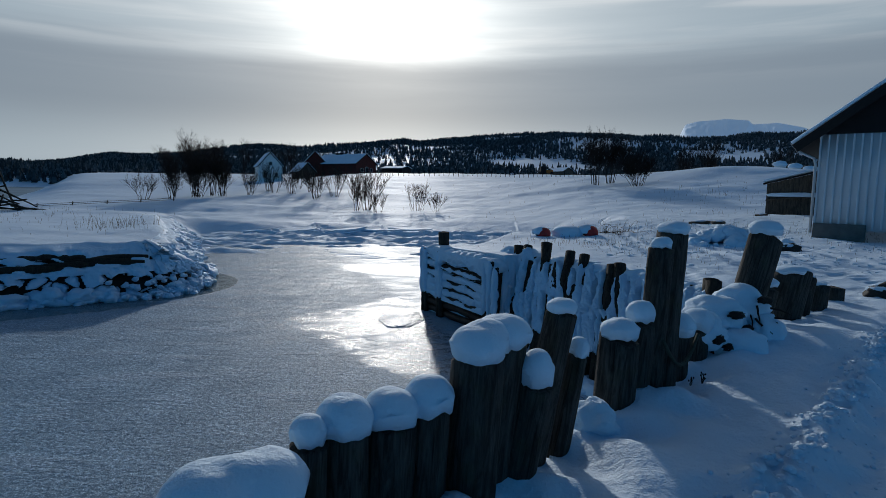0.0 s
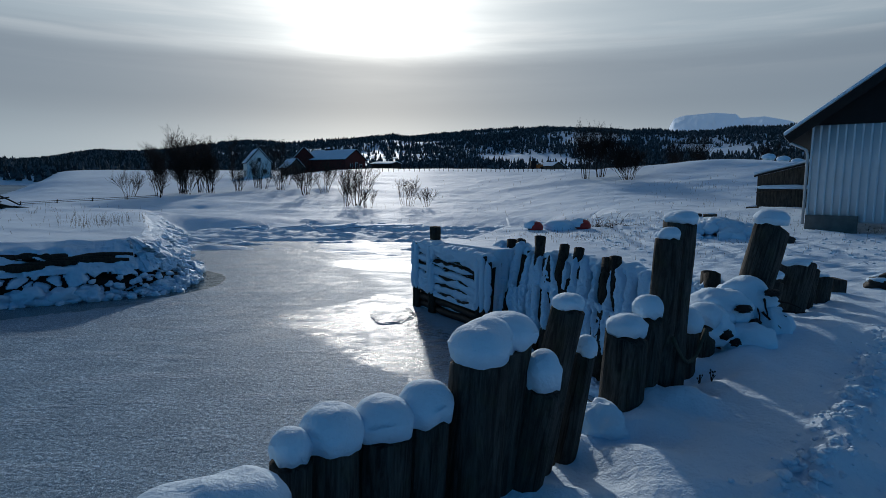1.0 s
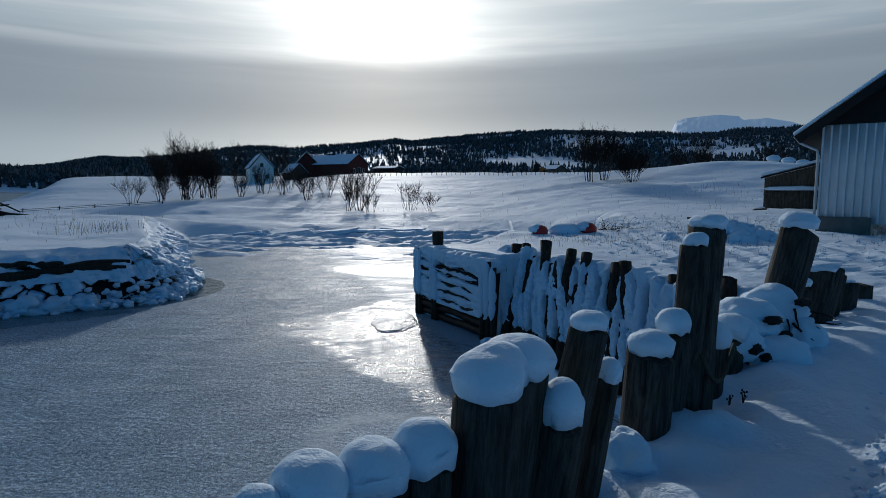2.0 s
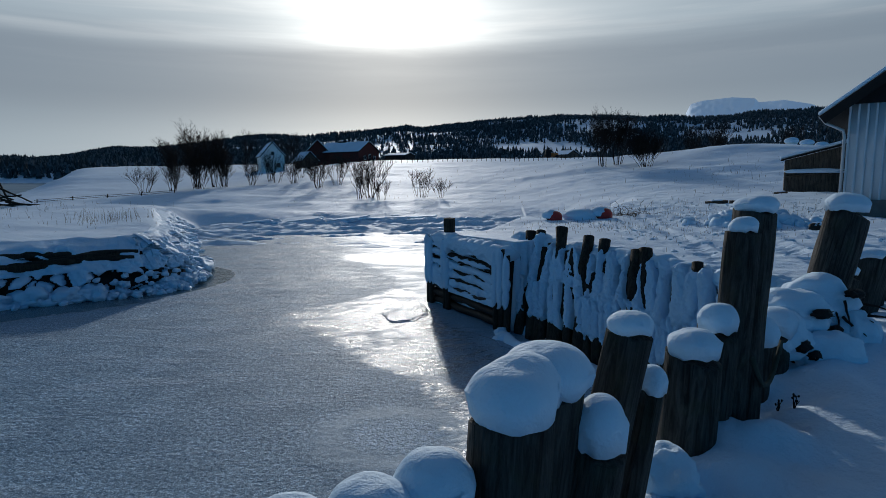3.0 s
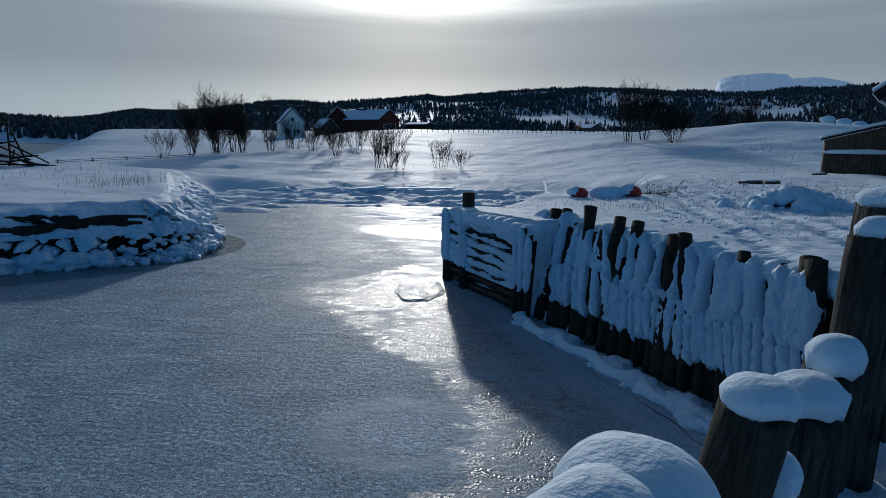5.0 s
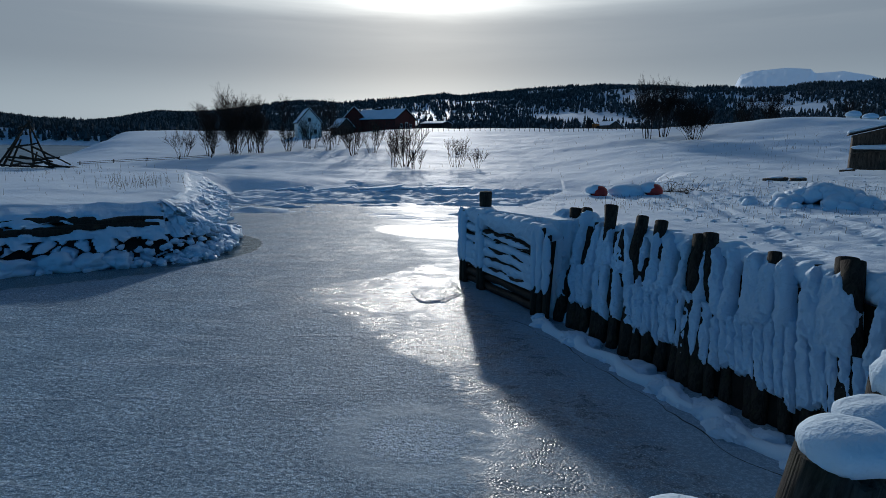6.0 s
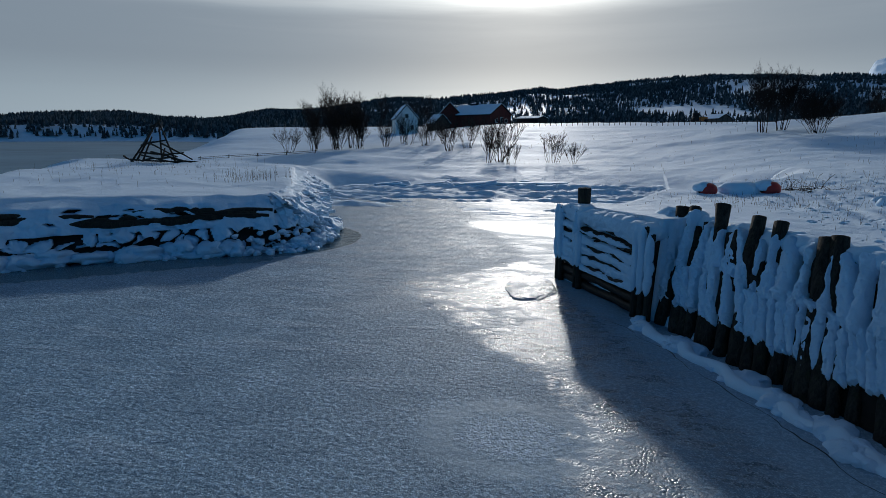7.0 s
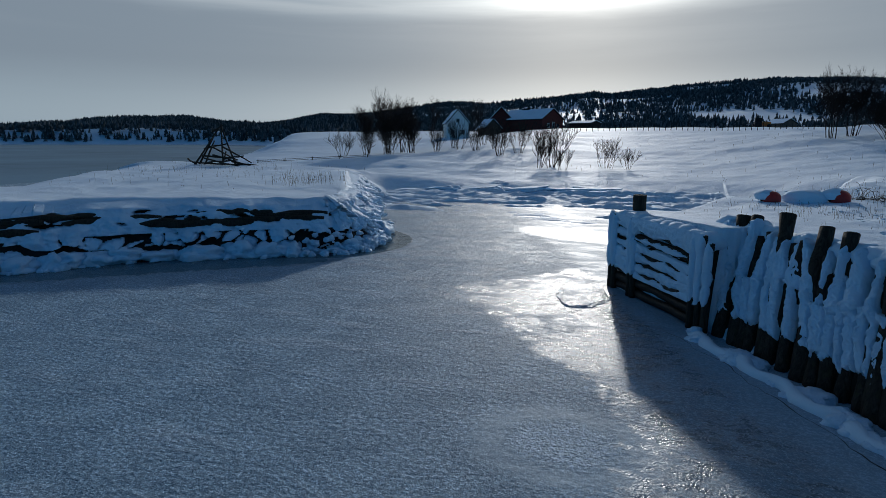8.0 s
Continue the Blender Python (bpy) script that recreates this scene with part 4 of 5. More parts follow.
# low ice dome and tide crack at the corner
dome = Geo().blob((0, 0, 0), (0.50, 0.95, 0.055), 0.16, 9.0, 5, -9, 1.4)
ob = thing("ice_dome", dome, ICE, "low dome of buckled ice at the corner", "ice")
ob.location = (-0.95, 12.9, 0.0)
crack = []
for i in range(60):
    s = i / 59
    a = Vector((-1.75, 13.8, 0)).lerp(Vector((0.9, 10.6, 0)), min(1, s * 3)) if s < 1 / 3 else Vector((0.9, 10.6, 0)).lerp(Vector((3.0, 5.9, 0)), (s - 1 / 3) * 1.5)
    crack.append(a + Vector((0.26 * noise.noise(Vector((i * 0.21, 0, 0))) + 0.10 * noise.noise(Vector((i * 0.7, 3, 0))), -0.9 * max(0, math.sin(min(s * 3, 1) * math.pi)) * 0.25, -0.004)))
thing("tide_crack", Geo().tube(crack, [0.006 + 0.009 * abs(noise.noise(Vector((i * 0.9, 7, 0)))) for i in range(60)], 6), WET, "thin dark tide crack winding along the ice", "ice crack")


# ---- the opposite bank ----
bank = holder("stone_bank", "snow-covered bank of logs, stones and frozen slabs", "bank")
LINE = [(-13.7, 30.3), (-11.3, 25.5), (-9.1, 21.0), (-7.75, 17.9), (-7.35, 16.5), (-7.55, 15.6), (-8.4, 15.0), (-10.5, 13.85), (-12.4, 12.6), (-13.7, 11.0), (-16.8, 8.6), (-20.5, 8.4)]
lens = [0.0]
for a, c in zip(LINE, LINE[1:]):
    lens.append(lens[-1] + math.dist(a, c))


def along_bank(s):
    s = max(0, min(lens[-1] - 1e-4, s))
    for i in range(len(LINE) - 1):
        if s <= lens[i + 1]:
            t = (s - lens[i]) / (lens[i + 1] - lens[i])
            a, c = Vector((*LINE[i], 0)), Vector((*LINE[i + 1], 0))
            d = (c - a).normalized()
            return a.lerp(c, t), d, Vector((-d.y, d.x, 0))
    return Vector((*LINE[-1], 0)), Vector((-1, 0, 0)), Vector((0, -1, 0))


def bank_point(s):
    """A rounded run along the bank: place, direction and the way out over the ice."""
    p, d, out = Vector(), Vector(), Vector()
    for k in (-0.5, -0.25, 0, 0.25, 0.5):
        a, c, e = along_bank(s + k)
        p, d, out = p + a / 5, d + c / 5, out + e / 5
    return p, d.normalized(), out.normalized()


def bank_rough(s, z):
    """How far the bank's snow stands out, and whether the dark core shows instead."""
    n = lambda a, c, k: noise.noise(Vector((s * a, z * c, k)))
    warp = Vector((s * 1.75 + 0.5 * n(1.7, 2.0, 21), z * 2.6 + 0.45 * n(1.3, 1.7, 22), 0.0))
    near, _ = noise.voronoi(warp)
    f1, f2 = near[0], near[1]
    lump = 0.20 * (0.75 - f1) + 0.05 * n(4.5, 6.0, 3) + 0.03 * n(11, 13, 4) + 0.012 * n(28, 34, 4)
    lump *= 1.0 + 0.9 * min(1.0, max(0.0, (16.5 - s) / 2.0))
    d = 0.05 + 0.24 * n(0.7, 1.3, 1) + 0.10 * n(2.1, 3.2, 18) + lump * (1.5 if z < 0.85 else 0.9)
    gap = f2 - f1 < 0.10 + 0.28 * n(0.9, 1.6, 13) and z < 0.66
    low = abs(z - 0.32 - 0.30 * n(0.55, 0, 5)) < 0.09 + 0.22 * n(0.9, 1.5, 6) + 0.13 * n(3, 4, 16)
    high = abs(z - 0.97 - 0.22 * n(0.9, 0, 8)) < 0.02 + 0.20 * n(1.5, 0, 9) + 0.05 * n(6, 4, 10)
    mid = abs(z - 1.16 - 0.1 * n(1.2, 0, 15)) < -0.05 + 0.24 * n(1.6, 0, 14)
    foot = z < 0.14 and n(2.4, 0, 12) > -0.1
    return d, gap or low or high or mid or foot


run_len = lens[-1]
ns, nv = 880, 64
verts, faces, bare, cverts, cfaces = [], [], [], [], []
for i in range(ns + 1):
    s = run_len * i / ns
    p, d, out = bank_point(s)
    for k in range(nv + 1):
        z = -0.05 + 1.58 * k / nv
        back = 1.25 * max(0, z / 1.5) ** 1.7
        off, dark = bank_rough(s, z)
        fade = min(1, max(0, (1.53 - z) / 0.25))
        bare.append(dark)
        verts.append(p + out * ((off * fade - back) if not dark else (-0.22 - back)) + Vector((0, 0, z + (0.05 * off if not dark else 0) - 0.10 * (1 - fade) + 0.09 * (z / 1.5) ** 2 * noise.noise(Vector((s * 1.4, 0, 30))))))
        cverts.append(p + out * (-0.10 - back + 0.06 * noise.noise(Vector((s * 2, z * 5, 3)))) + Vector((0, 0, z - 0.03)))
for i in range(ns):
    for k in range(nv):
        a = i * (nv + 1) + k
        quad = (a, a + nv + 1, a + nv + 2, a + 1)
        if not all(bare[q] for q in quad):
            faces.append(quad)
        if k < nv - 12:
            cfaces.append(quad)
part("core", Geo().add(cverts, cfaces), WET, bank, "dark frozen earth and stone")
part("snow_face", Geo().add(verts, faces), RIME, bank, "packed snow and ice over the bank")
rnd = random.Random(31)
for i in range(95):
    s = 12.0 + (run_len - 14.0) * (i + rnd.random()) / 95
    p, d, out = bank_point(s)
    sz = 0.07 + 0.27 * rnd.random() ** 1.6
    g = Geo().blob((0, 0, 0), (sz * rnd.uniform(0.8, 1.9), sz, sz * rnd.uniform(0.5, 1.0)), 0.5, i * 1.9, 3, -9, 1.6, sharp=True, turn=math.atan2(d.y, d.x) + rnd.uniform(-0.5, 0.5))
    ob = part("ice_slab", g, RIME, bank, "frozen slab of snow and ice")
    ob.location = p + out * rnd.uniform(-0.05, 0.22) + Vector((0, 0, rnd.uniform(0.0, 0.12) + sz * 0.3))
for i in range(46):
    s = 17.2 + (run_len - 19.2) * (i + rnd.random()) / 46
    p, d, out = bank_point(s)
    half = rnd.uniform(0.2, 0.85)
    z = rnd.uniform(0.84, 1.18)
    q = p + out * (0.09 - 1.25 * (z / 1.5) ** 1.7) + Vector((0, 0, z))
    path = [q + d * half * t + Vector((0, 0, 0.03 * noise.noise(Vector((i, t * 2, 0))))) for t in (-1, -0.5, 0, 0.5, 1)]
    part("log", Geo().tube(path, [0.045, 0.085, 0.095, 0.08, 0.04], 8, 0.45, i * 2.0, wave=5.0), PILE, bank, "dark driftwood log")
rubble = Geo()
for i in range(230):
    s = rnd.gauss(15.6, 1.3) if i < 150 else rnd.uniform(10, run_len - 3)
    p, d, out = bank_point(s)
    z = abs(rnd.gauss(0, 0.22)) if i < 150 else 0.02
    sz = rnd.uniform(0.03, 0.11)
    rubble.blob(p + out * (rnd.uniform(-0.05, 0.35) * (1 if z < 0.15 else 0.3) - 1.25 * (z / 1.5) ** 1.7 + 0.1) + Vector((0, 0, z)), (sz * rnd.uniform(0.9, 1.5), sz, sz * 0.8), 0.4, i * 1.3, 2, -9, 1.7, sharp=True, turn=rnd.uniform(0, 3))
thing("ice_rubble", rubble, RIME, "scattered small ice rubble at the point", "ice rubble", kind="stuff")


# ice shelves lifted along the head of the creek
rnd = random.Random(63)
for i, (x, y, long, turn) in enumerate([(-8.6, 34.6, 1.5, 4), (-6.0, 35.0, 1.9, -6), (-3.6, 34.9, 1.1, 12), (-11.0, 33.6, 1.3, -10), (-2.0, 35.9, 1.4, -4)]):
    thick = 0.30
    g = Geo().blob((0, 0, 0), (long, 0.55 * long * rnd.uniform(0.7, 1.1), thick), 0.38, i * 4.7, 4, -9, 1.3, sharp=True)
    # flat tops, with an undercut edge
    g.v = [(px, py, min(pz, 0.45 * thick + 0.02 * noise.noise(Vector((px * 2, py * 2, i)))) + 0.05 * px * rnd.uniform(0.9, 1.0)) for px, py, pz in g.v]
    ob = thing("ice_shelf", g, SNOW, "snow-covered ice shelf lifted at the creek's edge", "ice", "ice shelves up the creek")
    ob.matrix_world = pose(x, y, 0.10 + 0.5 * thick, rnd.uniform(-5, 5), rnd.uniform(-4, 4), turn)

# ---- the barn and the shed ----
def barn():
    ob = holder("barn", "white ribbed-metal barn with a black gable on a concrete plinth", "barn", (11.42, 17.1, 1.72), turn=-38.0)
    w, d, h, ridge_h = 9.0, 11.0, 3.08, 6.55
    over, front = 0.62, 0.5
    part("plinth", Geo().box(Matrix.Translation((0.66, 0.02, 0.12)), (1.32, 0.16, 0.56), 0.012), CONC, ob, "stained concrete plinth")
    part("wall", Geo().box(Matrix.Translation((w / 2, 0.16, h / 2 + 0.1)), (w, 0.18, h - 0.2), 0.0), CLAD, ob, "white ribbed metal wall")
    part("wall", Geo().box(Matrix.Translation((0.09, d / 2 + 0.25, h / 2 + 0.1)), (0.18, d - 0.01, h - 0.2), 0.0), CLAD, ob, "white ribbed metal wall")
    ribs = Geo()
    for i in range(44):
        x = 0.03 + i * 0.205
        ribs.box(Matrix.Translation((x, 0.055, h / 2 + 0.12)), (0.055, 0.036, h - 0.26), 0.012)
    part("ribs", ribs, CLAD, ob, "raised ribs of the metal sheets", smooth=False)
    gable = Geo()
    gable.add([(-0.05, 0.03, h), (w + 0.05, 0.03, h), (w / 2, 0.03, ridge_h), (-0.05, 0.2, h), (w + 0.05, 0.2, h), (w / 2, 0.2, ridge_h)],
              [(0, 1, 2), (5, 4, 3), (0, 3, 4, 1), (1, 4, 5, 2), (2, 5, 3, 0)])
    part("gable", gable, BLACK, ob, "black boarded gable", smooth=False)
    slope = math.atan2(ridge_h - h, w / 2)
    for sgn in (0, 1):
        length = (w / 2 + over) / math.cos(slope)
        m = Matrix.Translation((w / 2, d / 2 - front / 2, ridge_h + 0.1)) @ Matrix.Rotation(math.pi * sgn, 4, "Z")
        m = m @ Matrix.Rotation(-slope, 4, "Y") @ Matrix.Translation((-length / 2, 0, 0))
        roof = part("roof", Geo().box(m, (length, d + front, 0.14), 0.01), BLACK, ob, "dark roof")
        part("fascia", Geo().box(m @ Matrix.Translation((0, (-d - front) / 2 * (1 if not sgn else -1), -0.07)), (length, 0.05, 0.26), 0.005), BLACK, roof, "black bargeboard")
        part("roof_snow", Geo().box(m @ Matrix.Translation((0, 0, 0.12)), (length - 0.04, d + front - 0.03, 0.12), 0.04), CAP, roof, "snow on the roof")
    part("gutter", Geo().tube([(-over - 0.02, -0.2, h - 0.32), (-over - 0.02, d, h - 0.32)], [0.06] * 2, 8), STEEL, ob, "grey gutter")
    part("downpipe", Geo().tube([(-over, -0.05, h - 0.36), (-over + 0.1, -0.02, h - 0.5), (-0.1, 0.0, h - 0.72), (-0.06, 0.02, h - 0.9), (-0.06, 0.02, 0.1)],
                                [0.04] * 5, 8), STEEL, ob, "white downpipe")
    part("lamp_box", Geo().box(Matrix.Translation((2.15, 0.0, h - 0.25)), (0.1, 0.1, 0.22), 0.01), BLACK, ob, "small dark wall lamp")
    return ob


barn()


def shed():
    x, y = 16.1, 27.9
    ob = holder("shed", "dark unpainted board lean-to shed under snow", "shed", (x, y, 1.75), turn=-30.0)
    w, d, h0, h1 = 3.6, 3.0, 1.62, 2.6
    for i in range(24):
        a, b = i * 0.15, i * 0.15 + 0.14
        za, zb = h0 + (h1 - h0) * a / w, h0 + (h1 - h0) * b / w
        f = 0.012 * (i % 2)
        part("board", Geo().add([(a, f, 0), (b, f, 0), (b, f, zb), (a, f, za), (a, f + 0.03, 0), (b, f + 0.03, 0), (b, f + 0.03, zb), (a, f + 0.03, za)],
                                [(0, 1, 2, 3), (7, 6, 5, 4), (0, 4, 5, 1), (1, 5, 6, 2), (2, 6, 7, 3), (3, 7, 4, 0)]), BOARD, ob, smooth=False)
    part("back_panel", Geo().add([(0.02, 0.06, 0), (w, 0.06, 0), (w, 0.06, h1), (0.02, 0.06, h0), (0.02, 0.09, 0), (w, 0.09, 0), (w, 0.09, h1), (0.02, 0.09, h0)],
                                [(0, 1, 2, 3), (7, 6, 5, 4), (0, 4, 5, 1), (1, 5, 6, 2), (2, 6, 7, 3), (3, 7, 4, 0)]), BLACK, ob, "dark lining behind the boards", smooth=False)
    part("side_wall", Geo().box(Matrix.Translation((0.03, d / 2 + 0.05, h0 / 2)), (0.05, d, h0), 0.005), BOARD, ob, "dark board side wall")
    m = Matrix.Translation((w / 2, d / 2 - 0.1, (h0 + h1) / 2 + 0.06)) @ Matrix.Rotation(-math.atan2(h1 - h0, w), 4, "Y")
    roof = part("roof", Geo().box(m, (w + 0.5, d + 0.4, 0.06), 0.01), BLACK, ob, "thin dark roof")
    part("roof_snow", Geo().box(m @ Matrix.Translation((0, 0, 0.12)), (w + 0.45, d + 0.36, 0.15), 0.06), CAP, roof, "snow on the roof")
    part("ledge", Geo().box(Matrix.Translation((1.2, -0.12, 0.98)) @ Matrix.Rotation(-0.12, 4, "Y"), (2.5, 0.2, 0.04), 0.01), BOARD, ob, "plank ledge")
    part("ledge_snow", Geo().blob((1.25, -0.14, 1.08), (1.3, 0.16, 0.14), 0.35, 3.0, 3, -0.4), CAP, ob, "snow on the ledge")
    return ob


shed()


# ---- far houses ----
def window(parent, m, w, h):
    win = part("window", Geo().box(m, (w, 0.08, h), 0.0), WHITE, parent, "white-framed window", smooth=False)
    part("pane", Geo().box(m @ Matrix.Translation((0, -0.03, 0)), (w - 0.16, 0.06, h - 0.16), 0.0), GLASSY, win, "dark pane", smooth=False)


def gabled(name, label, at, turn, w, d, h, rh, wall_mat, category="house", windows=(), over=0.35, snow=0.12):
    """A gabled house: gable end of width w towards -y, depth d, walls h, ridge rh."""
    ob = holder(name, label, category, at, turn=turn)
    body = Geo()
    hw = w / 2
    body.add([(-hw, 0, -0.5), (hw, 0, -0.5), (hw, 0, h), (0, 0, rh), (-hw, 0, h), (-hw, d, -0.5), (hw, d, -0.5), (hw, d, h), (0, d, rh), (-hw, d, h)],
             [(0, 1, 2, 3, 4), (9, 8, 7, 6, 5), (1, 6, 7, 2), (5, 0, 4, 9), (2, 7, 8, 3), (3, 8, 9, 4)])
    wall_ob = part("wall", body, wall_mat, ob, "", smooth=False)
    slope = math.atan2(rh - h, hw)
    length = hw / math.cos(slope) + over
    for sgn in (0, 1):
        m = Matrix.Translation((0, d / 2, rh + 0.1)) @ Matrix.Rotation(math.pi * sgn, 4, "Z") @ Matrix.Rotation(-slope, 4, "Y") @ Matrix.Translation((-length / 2, 0, 0))
        roof = part("roof", Geo().box(m, (length, d + 2 * over, 0.15), 0.01), BLACK, ob, "dark roof", smooth=False)
        part("roof_snow", Geo().box(m @ Matrix.Translation((0, 0, 0.15)), (length - 0.1, d + 2 * over - 0.1, snow), 0.03), CAP, roof, "snow on the roof", smooth=False)
    for x, z, ww, hh in windows:
        window(wall_ob, Matrix.Translation((x, -0.03, z)), ww, hh)
    return ob


hy = 130.0
house = gabled("white_house", "white wooden farmhouse with a snowy gable roof", (-38.9, hy, height(-38.9, hy) - 0.2), 24.0, 5.2, 8.0, 3.6, 6.6, WHITE,
               windows=[(-1.2, 1.6, 0.9, 1.1), (1.2, 1.6, 0.9, 1.1), (0.0, 4.2, 0.9, 1.0)])
part("chimney", Geo().box(Matrix.Translation((0.2, 3.0, 6.9)), (0.6, 0.6, 1.2), 0.02), CONC, house, "grey chimney")
red = gabled("red_barn", "long red wooden barn with white trim under a snowy roof", (-18.0, 136.0, height(-18.0, 136.0) - 0.5), 58.0, 7.5, 13.0, 2.7, 5.0, RED, "barn",
             windows=[(-1.5, 1.3, 0.9, 0.9), (0.3, 1.1, 0.9, 2.0), (1.9, 1.3, 0.9, 0.9)])
part("ventilator", Geo().box(Matrix.Translation((0, 8.0, 5.2)), (0.9, 2.4, 0.5), 0.02), BLACK, red, "dark roof ventilator")
gabled("red_barn", "steep red wooden barn wing with a snowy roof", (-30.5, 138.0, height(-30.5, 138.0) - 0.5), 14.0, 6.0, 9.0, 3.4, 6.6, RED, "barn")
low = gabled("low_shed", "long low dark shed with a thin snowy roof", (-8.8, 142, height(-8.8, 142) - 0.6), 60.0, 4.0, 6.0, 1.8, 2.3, BLACK, "shed")
gabled("outhouse", "small dark outbuilding with a snowy roof among trees", (-31.5, 134, height(-31.5, 134) - 0.5), 40.0, 4.0, 4.0, 2.0, 4.0, BOARD, "shed")


# ---- mountain on the horizon ----
def far_massif(name, label, az0, az1, dist, profile, deep=500.0, drop=1.0):
    """A massif whose skyline is profile: pairs of a share of its width and degrees above the level."""
    n, rows = 90, 24
    ts = np.linspace(0, 1, n)
    prof = np.interp(ts, [p[0] for p in profile], [p[1] for p in profile])
    verts = []
    for j in range(rows):
        v = j / (rows - 1)
        for i in range(n):
            a = radians(az0 + (az1 - az0) * ts[i])
            e = dist * math.tan(radians(prof[i]))
            d = dist - deep * (1 - v)
            jag = 0.07 * e * noise.noise(Vector((i * 0.35, j * 0.5, dist))) + 0.04 * e * noise.noise(Vector((i * 1.1, j * 0.9, 3)))
            z = e * min(1.0, v ** 0.55) + jag * (1 - v) ** 0.5
            verts.append((d * math.sin(a), d * math.cos(a), z - 20 * (1 - v)))
    k = (np.arange(rows - 1)[:, None] * n + np.arange(n - 1)[None, :]).ravel()
    me = array_mesh(name, verts, np.stack([k, k + 1, k + n + 1, k + n], 1), GLOWING_MOUNTAIN)
    return tagged(new(name, me), label, "mountain", kind="structure")


far_massif("backdrop_mountain", "flat-topped snowy mountain far off, its blue haze a faint glow", 21.5, 34.0, 2750,
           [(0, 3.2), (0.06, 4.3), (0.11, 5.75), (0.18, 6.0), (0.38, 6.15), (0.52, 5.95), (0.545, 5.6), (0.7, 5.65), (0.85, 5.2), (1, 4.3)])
far_massif("backdrop_range", "low jagged snowy range beyond the sea, paled by a faint glow", -55, -33, 2900,
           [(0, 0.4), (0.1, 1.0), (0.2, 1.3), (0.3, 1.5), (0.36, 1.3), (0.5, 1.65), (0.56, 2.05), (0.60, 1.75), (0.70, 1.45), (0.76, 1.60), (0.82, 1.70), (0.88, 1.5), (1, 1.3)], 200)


# ---- forest on the ridge ----
def forest():
    rng = np.random.RandomState(4)
    n = 120000
    az = rng.uniform(-72, 62, n)
    r = np.sqrt(rng.uniform(340 ** 2, 1000 ** 2, n))
    x, y = r * np.sin(np.radians(az)), r * np.cos(np.radians(az))
    _, dist = creek_distance(x, y)
    thick = fractal(x * 0.012, y * 0.012, 3, 77) + 0.75 * smooth01((r - 720) / 160) + 0.08 + 0.45 * smooth01((-18 - az) / 6) + 0.5 * smooth01((-30 - az) / 6) + 0.3 * smooth01((az - 14) / 8)
    glade = np.exp(-((az - 6) / 7) ** 2 - ((r - 470) / 90) ** 2)
    keep = (r > 345 + 70 * fractal(x * 0.02, y * 0.02, 2, 31)) & (dist > 6) & (thick - 0.25 * glade > rng.uniform(-0.85, 0.65, n))
    x, y, r = x[keep], y[keep], r[keep]
    z = land(x, y)
    h = rng.uniform(2.6, 6.4, len(x))
    w = h * rng.uniform(0.2, 0.34, len(x))
    tiers = [(0.10, 0.55, 1.0), (0.35, 0.80, 0.75), (0.6, 1.0, 0.5)]
    V, F, base = [], [], 0
    for lo, hi, ww in tiers:
        ang = rng.uniform(0, 6.28, len(x))
        for k in range(5):
            a = ang + k * 2 * np.pi / 5
            rr = w * ww * rng.uniform(0.7, 1.25, len(x))
            V.append(np.stack([x + rr * np.cos(a), y + rr * np.sin(a), z + h * (lo + rng.uniform(-0.04, 0.04, len(x)))], 1))
        V.append(np.stack([x, y, z + h * hi], 1))
        idx = np.arange(len(x))
        for k in range(5):
            F.append(np.stack([base + k * len(x) + idx, base + ((k + 1) % 5) * len(x) + idx, base + 5 * len(x) + idx], 1))
        base += 6 * len(x)
    ob = new("forest", array_mesh("forest", np.concatenate(V), np.concatenate(F), FIR, False))
    tagged(ob, "dark conifer forest over the snowy ridge", "forest", kind="stuff")


forest()


